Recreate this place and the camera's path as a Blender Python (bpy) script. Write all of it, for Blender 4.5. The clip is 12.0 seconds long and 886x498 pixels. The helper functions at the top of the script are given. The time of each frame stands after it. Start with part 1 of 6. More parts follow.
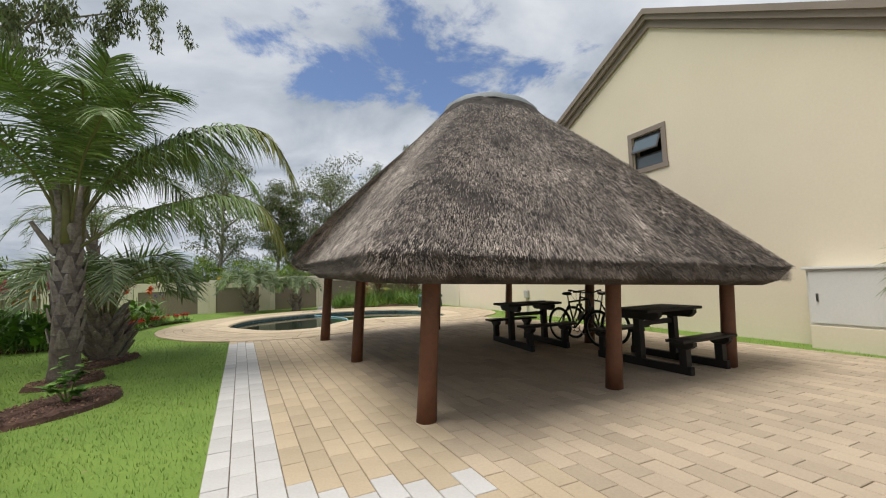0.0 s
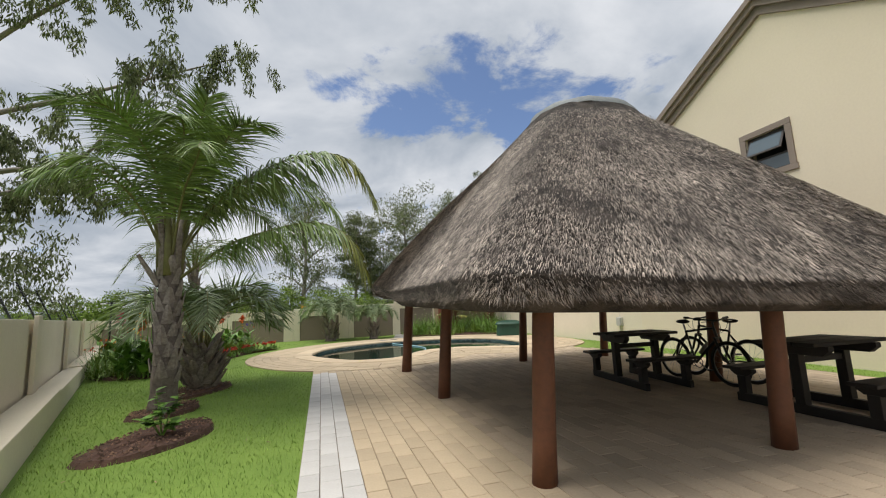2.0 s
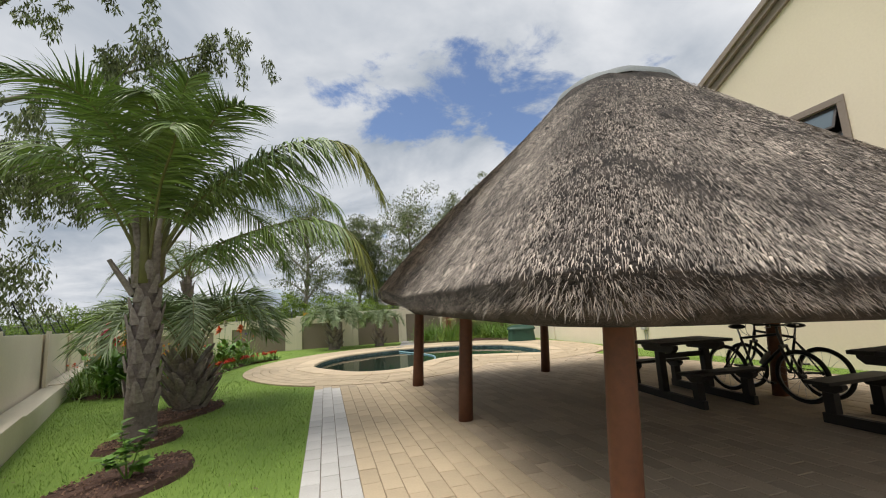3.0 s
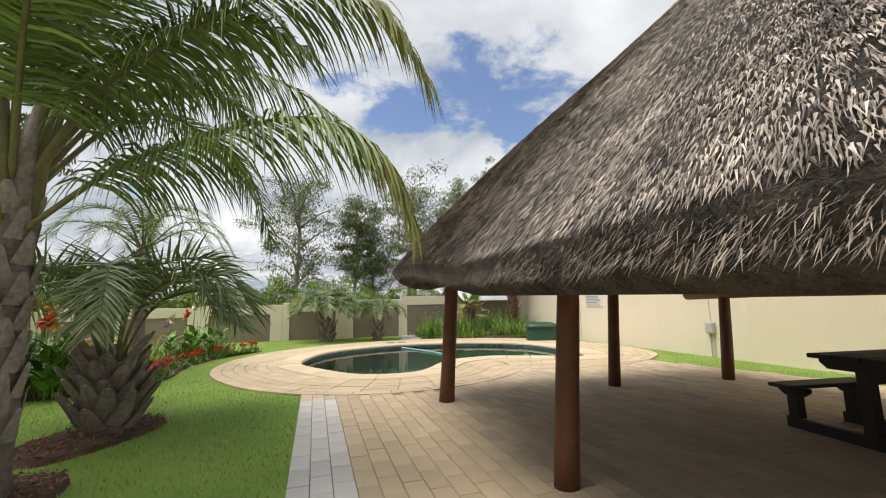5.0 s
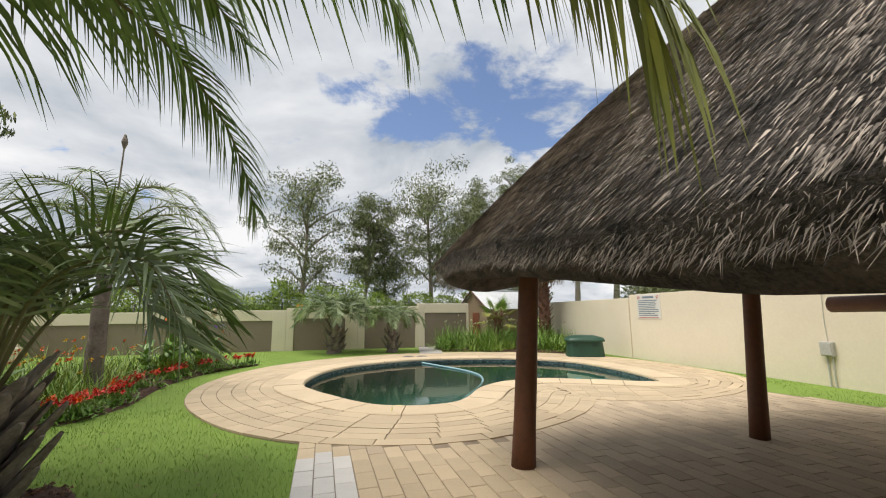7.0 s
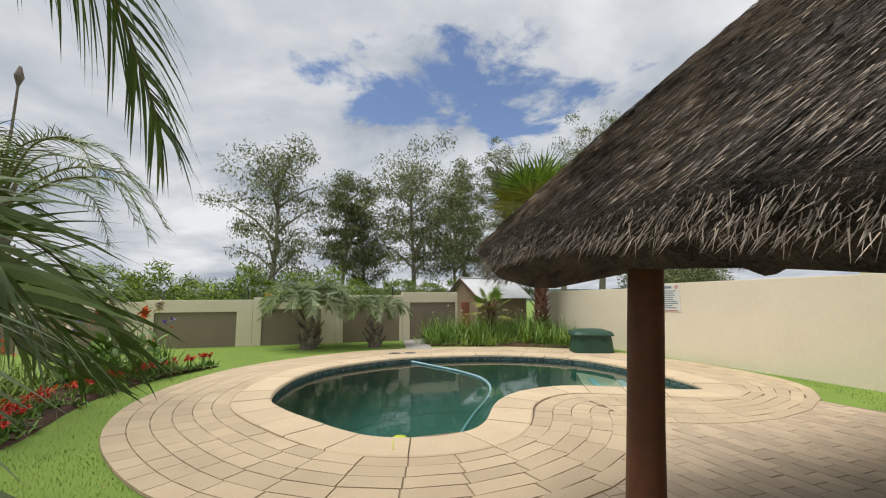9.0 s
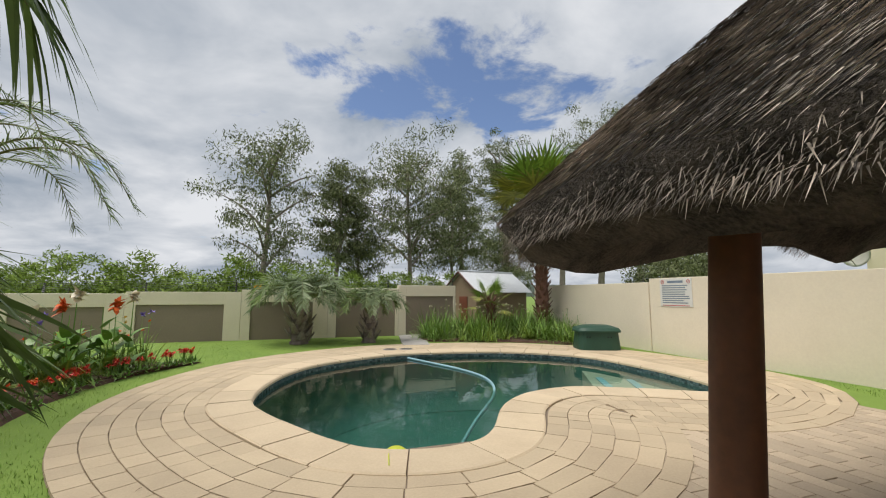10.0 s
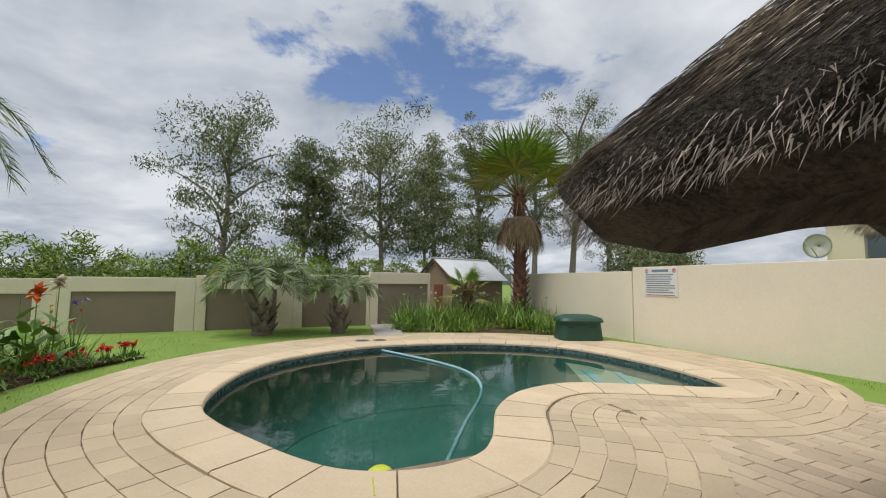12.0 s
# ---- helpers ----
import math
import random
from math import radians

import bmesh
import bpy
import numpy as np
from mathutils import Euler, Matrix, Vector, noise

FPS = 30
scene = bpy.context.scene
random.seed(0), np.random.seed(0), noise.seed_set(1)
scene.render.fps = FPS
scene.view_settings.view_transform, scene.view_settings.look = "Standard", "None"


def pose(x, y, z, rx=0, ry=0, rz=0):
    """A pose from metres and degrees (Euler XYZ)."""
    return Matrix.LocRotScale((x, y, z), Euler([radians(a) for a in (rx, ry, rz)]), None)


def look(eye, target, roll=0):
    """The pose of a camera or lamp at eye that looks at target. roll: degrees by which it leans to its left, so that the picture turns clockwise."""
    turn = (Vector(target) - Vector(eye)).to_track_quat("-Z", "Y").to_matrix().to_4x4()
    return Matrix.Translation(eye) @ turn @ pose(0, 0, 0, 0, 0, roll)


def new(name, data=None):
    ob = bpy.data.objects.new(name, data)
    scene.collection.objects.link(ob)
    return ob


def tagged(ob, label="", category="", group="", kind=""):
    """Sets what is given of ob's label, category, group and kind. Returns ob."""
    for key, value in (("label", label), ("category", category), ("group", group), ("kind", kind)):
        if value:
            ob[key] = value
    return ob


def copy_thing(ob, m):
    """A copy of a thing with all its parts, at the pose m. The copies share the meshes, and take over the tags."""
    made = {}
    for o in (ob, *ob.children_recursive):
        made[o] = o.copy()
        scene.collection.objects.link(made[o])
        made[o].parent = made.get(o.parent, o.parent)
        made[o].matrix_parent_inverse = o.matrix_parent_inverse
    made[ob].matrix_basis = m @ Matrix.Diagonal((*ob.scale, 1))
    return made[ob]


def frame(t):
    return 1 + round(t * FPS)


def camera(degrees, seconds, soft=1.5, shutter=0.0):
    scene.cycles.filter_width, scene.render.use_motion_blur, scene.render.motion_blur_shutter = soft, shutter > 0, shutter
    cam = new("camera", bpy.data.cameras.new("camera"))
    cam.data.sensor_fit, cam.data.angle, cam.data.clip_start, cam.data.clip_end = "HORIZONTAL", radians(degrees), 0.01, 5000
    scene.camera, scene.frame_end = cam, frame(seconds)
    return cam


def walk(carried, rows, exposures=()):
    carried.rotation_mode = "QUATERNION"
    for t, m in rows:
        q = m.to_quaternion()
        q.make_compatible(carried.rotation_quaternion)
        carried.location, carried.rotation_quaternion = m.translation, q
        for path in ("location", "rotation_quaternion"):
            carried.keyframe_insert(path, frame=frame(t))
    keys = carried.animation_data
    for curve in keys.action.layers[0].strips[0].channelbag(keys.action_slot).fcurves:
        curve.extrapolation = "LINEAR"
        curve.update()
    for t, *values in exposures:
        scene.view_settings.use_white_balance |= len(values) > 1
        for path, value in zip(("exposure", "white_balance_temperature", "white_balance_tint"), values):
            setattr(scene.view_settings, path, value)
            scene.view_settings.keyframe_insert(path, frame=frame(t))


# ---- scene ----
cam = camera(94.2, 12.0, soft=1.1)
PATH = [
    (0, (0.473, 1.09, 1.374), (1.297, 2.907, 1.515), -2.0),
    (0.5, (0.419, 1.139, 1.393), (1.132, 2.994, 1.612), -2.0),
    (1, (0.38, 1.218, 1.393), (0.989, 3.106, 1.646), -2.3),
    (1.5, (0.392, 1.411, 1.398), (0.93, 3.319, 1.662), -2.5),
    (2, (0.39, 1.753, 1.395), (0.898, 3.667, 1.677), -2.6),
    (2.5, (0.389, 2.176, 1.4), (0.88, 4.09, 1.706), -2.7),
    (3, (0.412, 2.671, 1.459), (0.907, 4.585, 1.76), -3.5),
    (5, (0.277, 5.299, 1.376), (0.805, 7.209, 1.65), -1.3),
    (5.5, (0.243, 5.833, 1.363), (0.755, 7.746, 1.644), -1.0),
    (6, (0.245, 6.409, 1.361), (0.736, 8.326, 1.65), -0.5),
    (6.5, (0.221, 6.981, 1.384), (0.702, 8.899, 1.683), -0.3),
    (7, (0.218, 7.524, 1.403), (0.707, 9.438, 1.715), -0.4),
    (9, (0.148, 9.314, 1.57), (0.756, 11.203, 1.814), -0.3),
    (9.5, (0.184, 9.663, 1.561), (0.795, 11.553, 1.79), -0.1),
    (10, (0.263, 9.983, 1.526), (0.893, 11.869, 1.746), 0.1),
    (10.5, (0.228, 10.24, 1.534), (0.922, 12.104, 1.742), 0.3),
    (11, (0.21, 10.464, 1.524), (0.965, 12.305, 1.724), 0.4),
    (11.5, (0.246, 10.642, 1.526), (1.026, 12.474, 1.711), 0.3),
    (12, (0.282, 10.806, 1.519), (1.058, 12.643, 1.682), 0.5),
]
EXPOSURES = [(0, 0.06, 6280, 10), (3, 0.16, 6450, 10), (5, 0.40, 6600, 10), (7, 0.31, 6600, 10), (9, 0.12, 6500, 10), (12, 0.0, 6260, 10)]
walk(cam, [(t, look(e, g, r)) for t, e, g, r in PATH], EXPOSURES)

# ---- world, sun, exposure ----
SUN_ELEV, SUN_AZ = radians(68), radians(264)   # azimuth of the sun, clockwise from +y
world = bpy.data.worlds.new("sky")
scene.world = world
world.use_nodes = True


def build_sky():
    nt = world.node_tree
    nt.nodes.clear()
    N, Lk = nt.nodes.new, nt.links.new
    out, mix = N("ShaderNodeOutputWorld"), N("ShaderNodeMixShader")
    clear, cloud = N("ShaderNodeBackground"), N("ShaderNodeBackground")
    sky = N("ShaderNodeTexSky")
    sky.sky_type, sky.sun_disc = "NISHITA", False
    sky.sun_elevation, sky.sun_rotation = SUN_ELEV, SUN_AZ
    clear.inputs["Strength"].default_value = 0.115
    tint = N("ShaderNodeMix")
    tint.data_type, tint.blend_type = "RGBA", "MULTIPLY"
    tint.inputs[0].default_value = 1.0
    tint.inputs[7].default_value = (1.0, 1.0, 1.08, 1)
    Lk(sky.outputs[0], tint.inputs[6])
    Lk(tint.outputs[2], clear.inputs["Color"])
    tc = N("ShaderNodeTexCoord")
    sep = N("ShaderNodeSeparateXYZ")
    Lk(tc.outputs["Generated"], sep.inputs[0])

    def math_node(op, a, b=None):
        m = N("ShaderNodeMath")
        m.operation = op
        for i, v in enumerate((a, b)):
            if v is None:
                continue
            if isinstance(v, (int, float)):
                m.inputs[i].default_value = v
            else:
                Lk(v, m.inputs[i])
        return m.outputs[0]

    up = math_node("ADD", math_node("MAXIMUM", sep.outputs[2], 0.0), 0.22)
    px, py = math_node("DIVIDE", sep.outputs[0], up), math_node("DIVIDE", sep.outputs[1], up)
    comb = N("ShaderNodeCombineXYZ")
    Lk(px, comb.inputs[0]), Lk(py, comb.inputs[1])

    def fbm(scale, detail, rough, shift, warp=0.0):
        mp = N("ShaderNodeMapping")
        mp.inputs["Location"].default_value = shift
        Lk(comb.outputs[0], mp.inputs[0])
        n = N("ShaderNodeTexNoise")
        n.inputs["Scale"].default_value, n.inputs["Detail"].default_value = scale, detail
        n.inputs["Roughness"].default_value, n.inputs["Distortion"].default_value = rough, warp
        Lk(mp.outputs[0], n.inputs["Vector"])
        return n.outputs["Fac"]

    # gap in the cloud deck, over the pool and the roof
    gx, gy = math_node("SUBTRACT", px, 0.48), math_node("SUBTRACT", py, 1.24)
    gap = math_node("ADD", math_node("POWER", math_node("MULTIPLY", gx, 1.75), 2), math_node("POWER", math_node("MULTIPLY", gy, 2.5), 2))
    gap = math_node("SUBTRACT", 1.0, math_node("MINIMUM", gap, 1.0))
    dens = math_node("ADD", math_node("ADD", fbm(3.2, 12, 0.62, (3.1, 1.7, 0), 0.25), 0.03), math_node("MULTIPLY", gap, -0.25))
    ramp = N("ShaderNodeMapRange")
    ramp.inputs[1].default_value, ramp.inputs[2].default_value = 0.30, 0.43
    ramp.interpolation_type = "SMOOTHSTEP"
    Lk(dens, ramp.inputs[0])
    shade = N("ShaderNodeValToRGB")
    shade.color_ramp.elements[0].position, shade.color_ramp.elements[1].position = 0.32, 0.66
    shade.color_ramp.elements[0].color = (0.40, 0.46, 0.54, 1)
    shade.color_ramp.elements[1].color = (0.95, 0.96, 0.98, 1)
    Lk(fbm(1.5, 6, 0.55, (8.2, 4.4, 0), 0.3), shade.inputs[0])
    Lk(shade.outputs[0], cloud.inputs["Color"])
    cloud.inputs["Strength"].default_value = 0.80
    Lk(ramp.outputs[0], mix.inputs[0])
    Lk(clear.outputs[0], mix.inputs[1]), Lk(cloud.outputs[0], mix.inputs[2])
    Lk(mix.outputs[0], out.inputs["Surface"])


build_sky()
sun_data = bpy.data.lights.new("sun", "SUN")
sun_data.energy, sun_data.angle, sun_data.color = 2.9, radians(38), (1.0, 0.95, 0.87)
sun_lamp = new("sun", sun_data)
sun_lamp.matrix_world = look((0, 0, 20), (-20 * math.sin(SUN_AZ) * math.cos(SUN_ELEV), -20 * math.cos(SUN_AZ) * math.cos(SUN_ELEV), 20 - 20 * math.sin(SUN_ELEV)))


# ---- materials ----
def material(name, base, other=None, rough=0.8, grain=30.0, patch=1.5, bump=0.15, metal=0.0, spread=0.35, spec=0.5, vary=0.0, island=0.0, dist=0.01, mid=None):
    """Two scales of variation between base and other, fine relief, and an optional shift from piece to piece."""
    m = bpy.data.materials.new(name)
    m.use_nodes = True
    nt = m.node_tree
    N, Lk = nt.nodes.new, nt.links.new
    b = nt.nodes["Principled BSDF"]
    other = other or tuple(c * 0.72 for c in base)
    tc = N("ShaderNodeTexCoord")
    big, fine = N("ShaderNodeTexNoise"), N("ShaderNodeTexNoise")
    for n, s, d in ((big, patch, 5), (fine, grain, 4)):
        n.inputs["Scale"].default_value, n.inputs["Detail"].default_value = s, d
        n.inputs["Roughness"].default_value = 0.6
        Lk(tc.outputs["Object"], n.inputs["Vector"])
    add = N("ShaderNodeMath")
    add.operation = "MULTIPLY_ADD"
    Lk(big.outputs["Fac"], add.inputs[0])
    add.inputs[1].default_value = 0.6
    half = N("ShaderNodeMath")
    half.operation = "MULTIPLY"
    half.inputs[1].default_value = 0.4
    Lk(fine.outputs["Fac"], half.inputs[0])
    Lk(half.outputs[0], add.inputs[2])
    rng = N("ShaderNodeMapRange")
    rng.inputs[1].default_value, rng.inputs[2].default_value = 0.5 - spread / 2, 0.5 + spread / 2
    Lk(add.outputs[0], rng.inputs[0])
    mix = N("ShaderNodeMix")
    mix.data_type = "RGBA"
    mix.inputs[6].default_value, mix.inputs[7].default_value = (*other, 1), (*base, 1)
    Lk(rng.outputs[0], mix.inputs[0])
    colour = mix.outputs[2]
    if vary or island:
        src = N("ShaderNodeObjectInfo") if vary else N("ShaderNodeNewGeometry")
        hsv = N("ShaderNodeHueSaturation")
        k = vary or island
        mr = N("ShaderNodeMapRange")
        mr.inputs[3].default_value, mr.inputs[4].default_value = 1 - k, 1 + k
        Lk(src.outputs["Random" if vary else "Random Per Island"], mr.inputs[0])
        Lk(mr.outputs[0], hsv.inputs["Value"])
        Lk(colour, hsv.inputs["Color"])
        colour = hsv.outputs[0]
    Lk(colour, b.inputs["Base Color"])
    b.inputs["Roughness"].default_value, b.inputs["Metallic"].default_value = rough, metal
    b.inputs["Specular IOR Level"].default_value = spec
    if bump:
        bp = N("ShaderNodeBump")
        bp.inputs["Strength"].default_value, bp.inputs["Distance"].default_value = bump, dist
        Lk(add.outputs[0], bp.inputs["Height"])
        Lk(bp.outputs[0], b.inputs["Normal"])
    return m


LAWN = material("lawn_soil", (0.215, 0.315, 0.052), (0.125, 0.21, 0.031), 0.95, 60, 0.7, 0.5)
GRASS = material("grass_blade", (0.30, 0.43, 0.075), (0.16, 0.265, 0.044), 0.7, 8, 0.5, 0, island=0.25)
PAVER = material("buff_paver", (0.57, 0.455, 0.305), (0.45, 0.35, 0.235), 0.85, 45, 1.1, 0.25, vary=0.09)
PAVER_FAR = material("buff_paver_run", (0.57, 0.455, 0.305), (0.45, 0.35, 0.235), 0.85, 45, 1.1, 0.25, island=0.09)
PALE = material("pale_grey_paver", (0.64, 0.615, 0.58), (0.52, 0.495, 0.465), 0.85, 45, 1.3, 0.25, vary=0.07)
PAVER_YARD = material("brown_buff_paver_run", (0.53, 0.42, 0.295), (0.40, 0.315, 0.225), 0.85, 45, 0.8, 0.3, island=0.13)
JOINT = material("dark_joint_sand", (0.33, 0.255, 0.18), (0.16, 0.125, 0.09), 0.95, 70, 3, 0.4)
COPING = material("sandstone_coping", (0.66, 0.53, 0.36), (0.54, 0.42, 0.28), 0.8, 40, 1.2, 0.15, vary=0.06)
PLASTER = material("cream_plaster", (0.80, 0.71, 0.54), (0.73, 0.64, 0.485), 0.9, 22, 0.45, 0.12)
PLASTER_TOP = material("cream_plaster_boundary", (0.80, 0.72, 0.565), (0.70, 0.62, 0.485), 0.9, 22, 0.6, 0.15)
TAUPE = material("taupe_plaster_panel", (0.27, 0.215, 0.165), (0.22, 0.175, 0.135), 0.9, 22, 0.5, 0.12)
TRIM = material("taupe_trim", (0.29, 0.235, 0.19), (0.23, 0.185, 0.15), 0.75, 30, 0.8, 0.1)
# weathered body, near-black so the shade between the straws is in its colour
THATCH = material("weathered_thatch_shaded", (0.09, 0.072, 0.06), (0.014, 0.011, 0.009), 0.95, 60, 5.0, 1.0, spread=0.2, dist=0.06)
STRAW = material("thatch_straw", (0.50, 0.425, 0.355), (0.075, 0.06, 0.05), 0.75, 9, 2.2, 0.0, island=0.85, spread=0.3)
POLE = material("brown_stained_pole", (0.17, 0.062, 0.027), (0.085, 0.034, 0.017), 0.6, 18, 2.0, 0.3)
DARKWOOD = material("dark_stained_timber", (0.020, 0.015, 0.013), (0.009, 0.007, 0.007), 0.6, 25, 3, 0.3)
RIDGE = material("grey_ridge_cement", (0.30, 0.32, 0.33), (0.20, 0.21, 0.215), 0.7, 25, 2, 0.2)
CEMENT = material("cement", (0.42, 0.40, 0.37), (0.32, 0.30, 0.28), 0.9, 30, 1.5, 0.2)
SOIL = material("red_brown_soil", (0.13, 0.068, 0.046), (0.055, 0.031, 0.023), 0.98, 40, 4, 0.9, dist=0.03)


# ---- building helpers ----
def thing(name, at, label, category, group="", turn=0):
    ob = new(name)
    ob.empty_display_size = 0.2
    ob.matrix_world = pose(*at, 0, 0, turn)
    return tagged(ob, label, category, group)


def from_bm(name, bm, mat, smooth=False):
    me = bpy.data.meshes.new(name)
    bm.to_mesh(me)
    bm.free()
    me.materials.append(mat)
    if smooth:
        me.polygons.foreach_set("use_smooth", [True] * len(me.polygons))
    return me


def part(name, bm, mat, parent=None, label="", smooth=False):
    ob = new(name, from_bm(name, bm, mat, smooth))
    ob.parent = parent
    return tagged(ob, label)


def raw(name, verts, faces, mat, parent=None, smooth=False):
    me = bpy.data.meshes.new(name)
    me.from_pydata(verts, [], faces)
    me.materials.append(mat)
    if smooth:
        me.polygons.foreach_set("use_smooth", [True] * len(me.polygons))
    ob = new(name, me)
    ob.parent = parent
    return ob


def structure(name, bm, mat, label, category):
    return tagged(part(name, bm, mat), label, category, kind="structure")


def box(bm, x0, x1, y0, y1, z0, z1, bevel=0.0, m=None):
    """A box between the given planes, with rounded edges, in bm."""
    tmp = bmesh.new()
    bmesh.ops.create_cube(tmp, size=1)
    bmesh.ops.transform(tmp, matrix=Matrix.Translation(((x0 + x1) / 2, (y0 + y1) / 2, (z0 + z1) / 2)) @ Matrix.Diagonal((x1 - x0, y1 - y0, z1 - z0, 1)), verts=tmp.verts)
    if bevel:
        bmesh.ops.bevel(tmp, geom=tmp.edges[:], offset=bevel, segments=2, affect="EDGES", profile=0.6)
    merge(bm, tmp, m)
    return bm


def merge(bm, tmp, m=None):
    if m is not None:
        bmesh.ops.transform(tmp, matrix=m, verts=tmp.verts)
    me = bpy.data.meshes.new("tmp")
    tmp.to_mesh(me)
    tmp.free()
    bm.from_mesh(me)
    bpy.data.meshes.remove(me)


def tube(bm, path, radii, sides=10, cap=True, wobble=0.0, rnd=None):
    """A round bar along path, with a radius at each point."""
    rings = []
    prev = None
    for i, p in enumerate(path):
        p = Vector(p)
        a = Vector(path[max(i - 1, 0)])
        b = Vector(path[min(i + 1, len(path) - 1)])
        d = (b - a).normalized()
        if prev is None:
            side = d.orthogonal().normalized()
        else:
            side = (prev - d * prev.dot(d)).normalized()
        prev = side
        up = d.cross(side)
        r = radii[i] if isinstance(radii, (list, tuple)) else radii
        ring = []
        for k in range(sides):
            a2 = 2 * math.pi * k / sides
            rr = r * (1 + (rnd.uniform(-wobble, wobble) if rnd else 0))
            ring.append(bm.verts.new(p + (side * math.cos(a2) + up * math.sin(a2)) * rr))
        rings.append(ring)
    for r0, r1 in zip(rings, rings[1:]):
        for k in range(sides):
            bm.faces.new((r0[k], r0[(k + 1) % sides], r1[(k + 1) % sides], r1[k]))
    if cap:
        bm.faces.new(rings[0][::-1])
        bm.faces.new(rings[-1])
    return bm


def spline(points, n, closed=True):
    """n points along a smooth curve through the given ones."""
    P = [Vector(p) for p in points]
    k = len(P)
    out = []
    spans = k if closed else k - 1
    for i in range(n):
        s = i * spans / (n if closed else n - 1)
        j = min(int(s), spans - 1)
        f = s - j
        g = (lambda q: P[q % k]) if closed else (lambda q: P[min(max(q, 0), k - 1)])
        a, b, c, d = g(j - 1), g(j), g(j + 1), g(j + 2)
        out.append(0.5 * ((2 * b) + (c - a) * f + (2 * a - 5 * b + 4 * c - d) * f * f + (3 * b - a - 3 * c + d) * f ** 3))
    return out


def even(points, n):
    """n evenly spaced points along a closed line."""
    P = points + [points[0]]
    L = [0]
    for a, b in zip(P, P[1:]):
        L.append(L[-1] + (b - a).length)
    out, j = [], 0
    for i in range(n):
        s = L[-1] * i / n
        while L[j + 1] < s:
            j += 1
        out.append(P[j].lerp(P[j + 1], (s - L[j]) / max(L[j + 1] - L[j], 1e-9)))
    return out


def normals(points):
    """Outward unit normals of a closed line that runs anticlockwise."""
    out = []
    for i in range(len(points)):
        d = points[(i + 1) % len(points)] - points[i - 1]
        out.append(Vector((d.y, -d.x)).normalized())
    return out


# ---- the pool's line ----
POOL_KNOTS = [(-0.42, 16.65), (-0.22, 16.0), (0.15, 15.3), (0.58, 14.62), (0.95, 14.24), (1.5, 14.05), (2.03, 14.13), (2.42, 14.48), (3.0, 15.35),
              (3.75, 15.88), (4.6, 15.97), (5.5, 15.52), (6.3, 15.02), (6.75, 14.98), (7.08, 15.75), (7.22, 17.1), (6.93, 18.9), (5.5, 20.2),
              (3.9, 20.62), (2.4, 20.6), (0.75, 19.75), (0.0, 18.75), (-0.35, 17.6)]
POOL = even(spline(POOL_KNOTS, 400), 240)
POOL_N = normals(POOL)


def offset(d):
    """The pool's line pushed outwards by d, smoothed where it would fold."""
    pts = [p + n * d for p, n in zip(POOL, POOL_N)]
    for _ in range(int(d * 14)):
        pts = [(pts[i - 1] + pts[i] * 2 + pts[(i + 1) % len(pts)]) / 4 for i in range(len(pts))]
    return pts


# ---- ground: one sheet to the horizon, open over the pool ----
def build_ground():
    verts, faces = [], []
    n = len(POOL)
    c = Vector((3.2, 17.0))
    rings = [[p + nn * 0.28 for p, nn in zip(POOL, POOL_N)]]
    for r in (9, 22, 60, 200, 700, 3500):
        rings.append([c + Vector((math.cos(a), math.sin(a))) * r for a in (math.atan2(p.y - c.y, p.x - c.x) for p in rings[0])])
    for ring in rings:
        verts += [(p.x, p.y, -0.03) for p in ring]
    for k in range(len(rings) - 1):
        for i in range(n):
            j = (i + 1) % n
            faces.append((k * n + i, (k + 1) * n + i, (k + 1) * n + j, k * n + j))
    g = raw("ground", verts, faces, LAWN)
    return tagged(g, "mown green lawn soil reaching out to the far fields", "ground", kind="structure")


build_ground()


# ---- walls ----
WALL_X = 9.45
FAR_Y = 25.6


def wall_run(name, p, q, h, thick, label, side=1, bevel=0.012):
    """A straight wall from p to q whose face lies on the line, its body on the given side."""
    p, q = Vector(p), Vector(q)
    d = q - p
    bm = box(bmesh.new(), 0, d.length, min(0, side * thick), max(0, side * thick), -0.25, h, bevel)
    bmesh.ops.transform(bm, matrix=Matrix.Translation((p.x, p.y, 0)) @ Matrix.Rotation(math.atan2(d.y, d.x), 4, "Z"), verts=bm.verts)
    return structure(name, bm, PLASTER_TOP, label, "wall")


# house gable with a real window opening
WIN = (7.66, 8.76, 3.86, 4.96)      # y0, y1, z0, z1 of the trim's outer edge


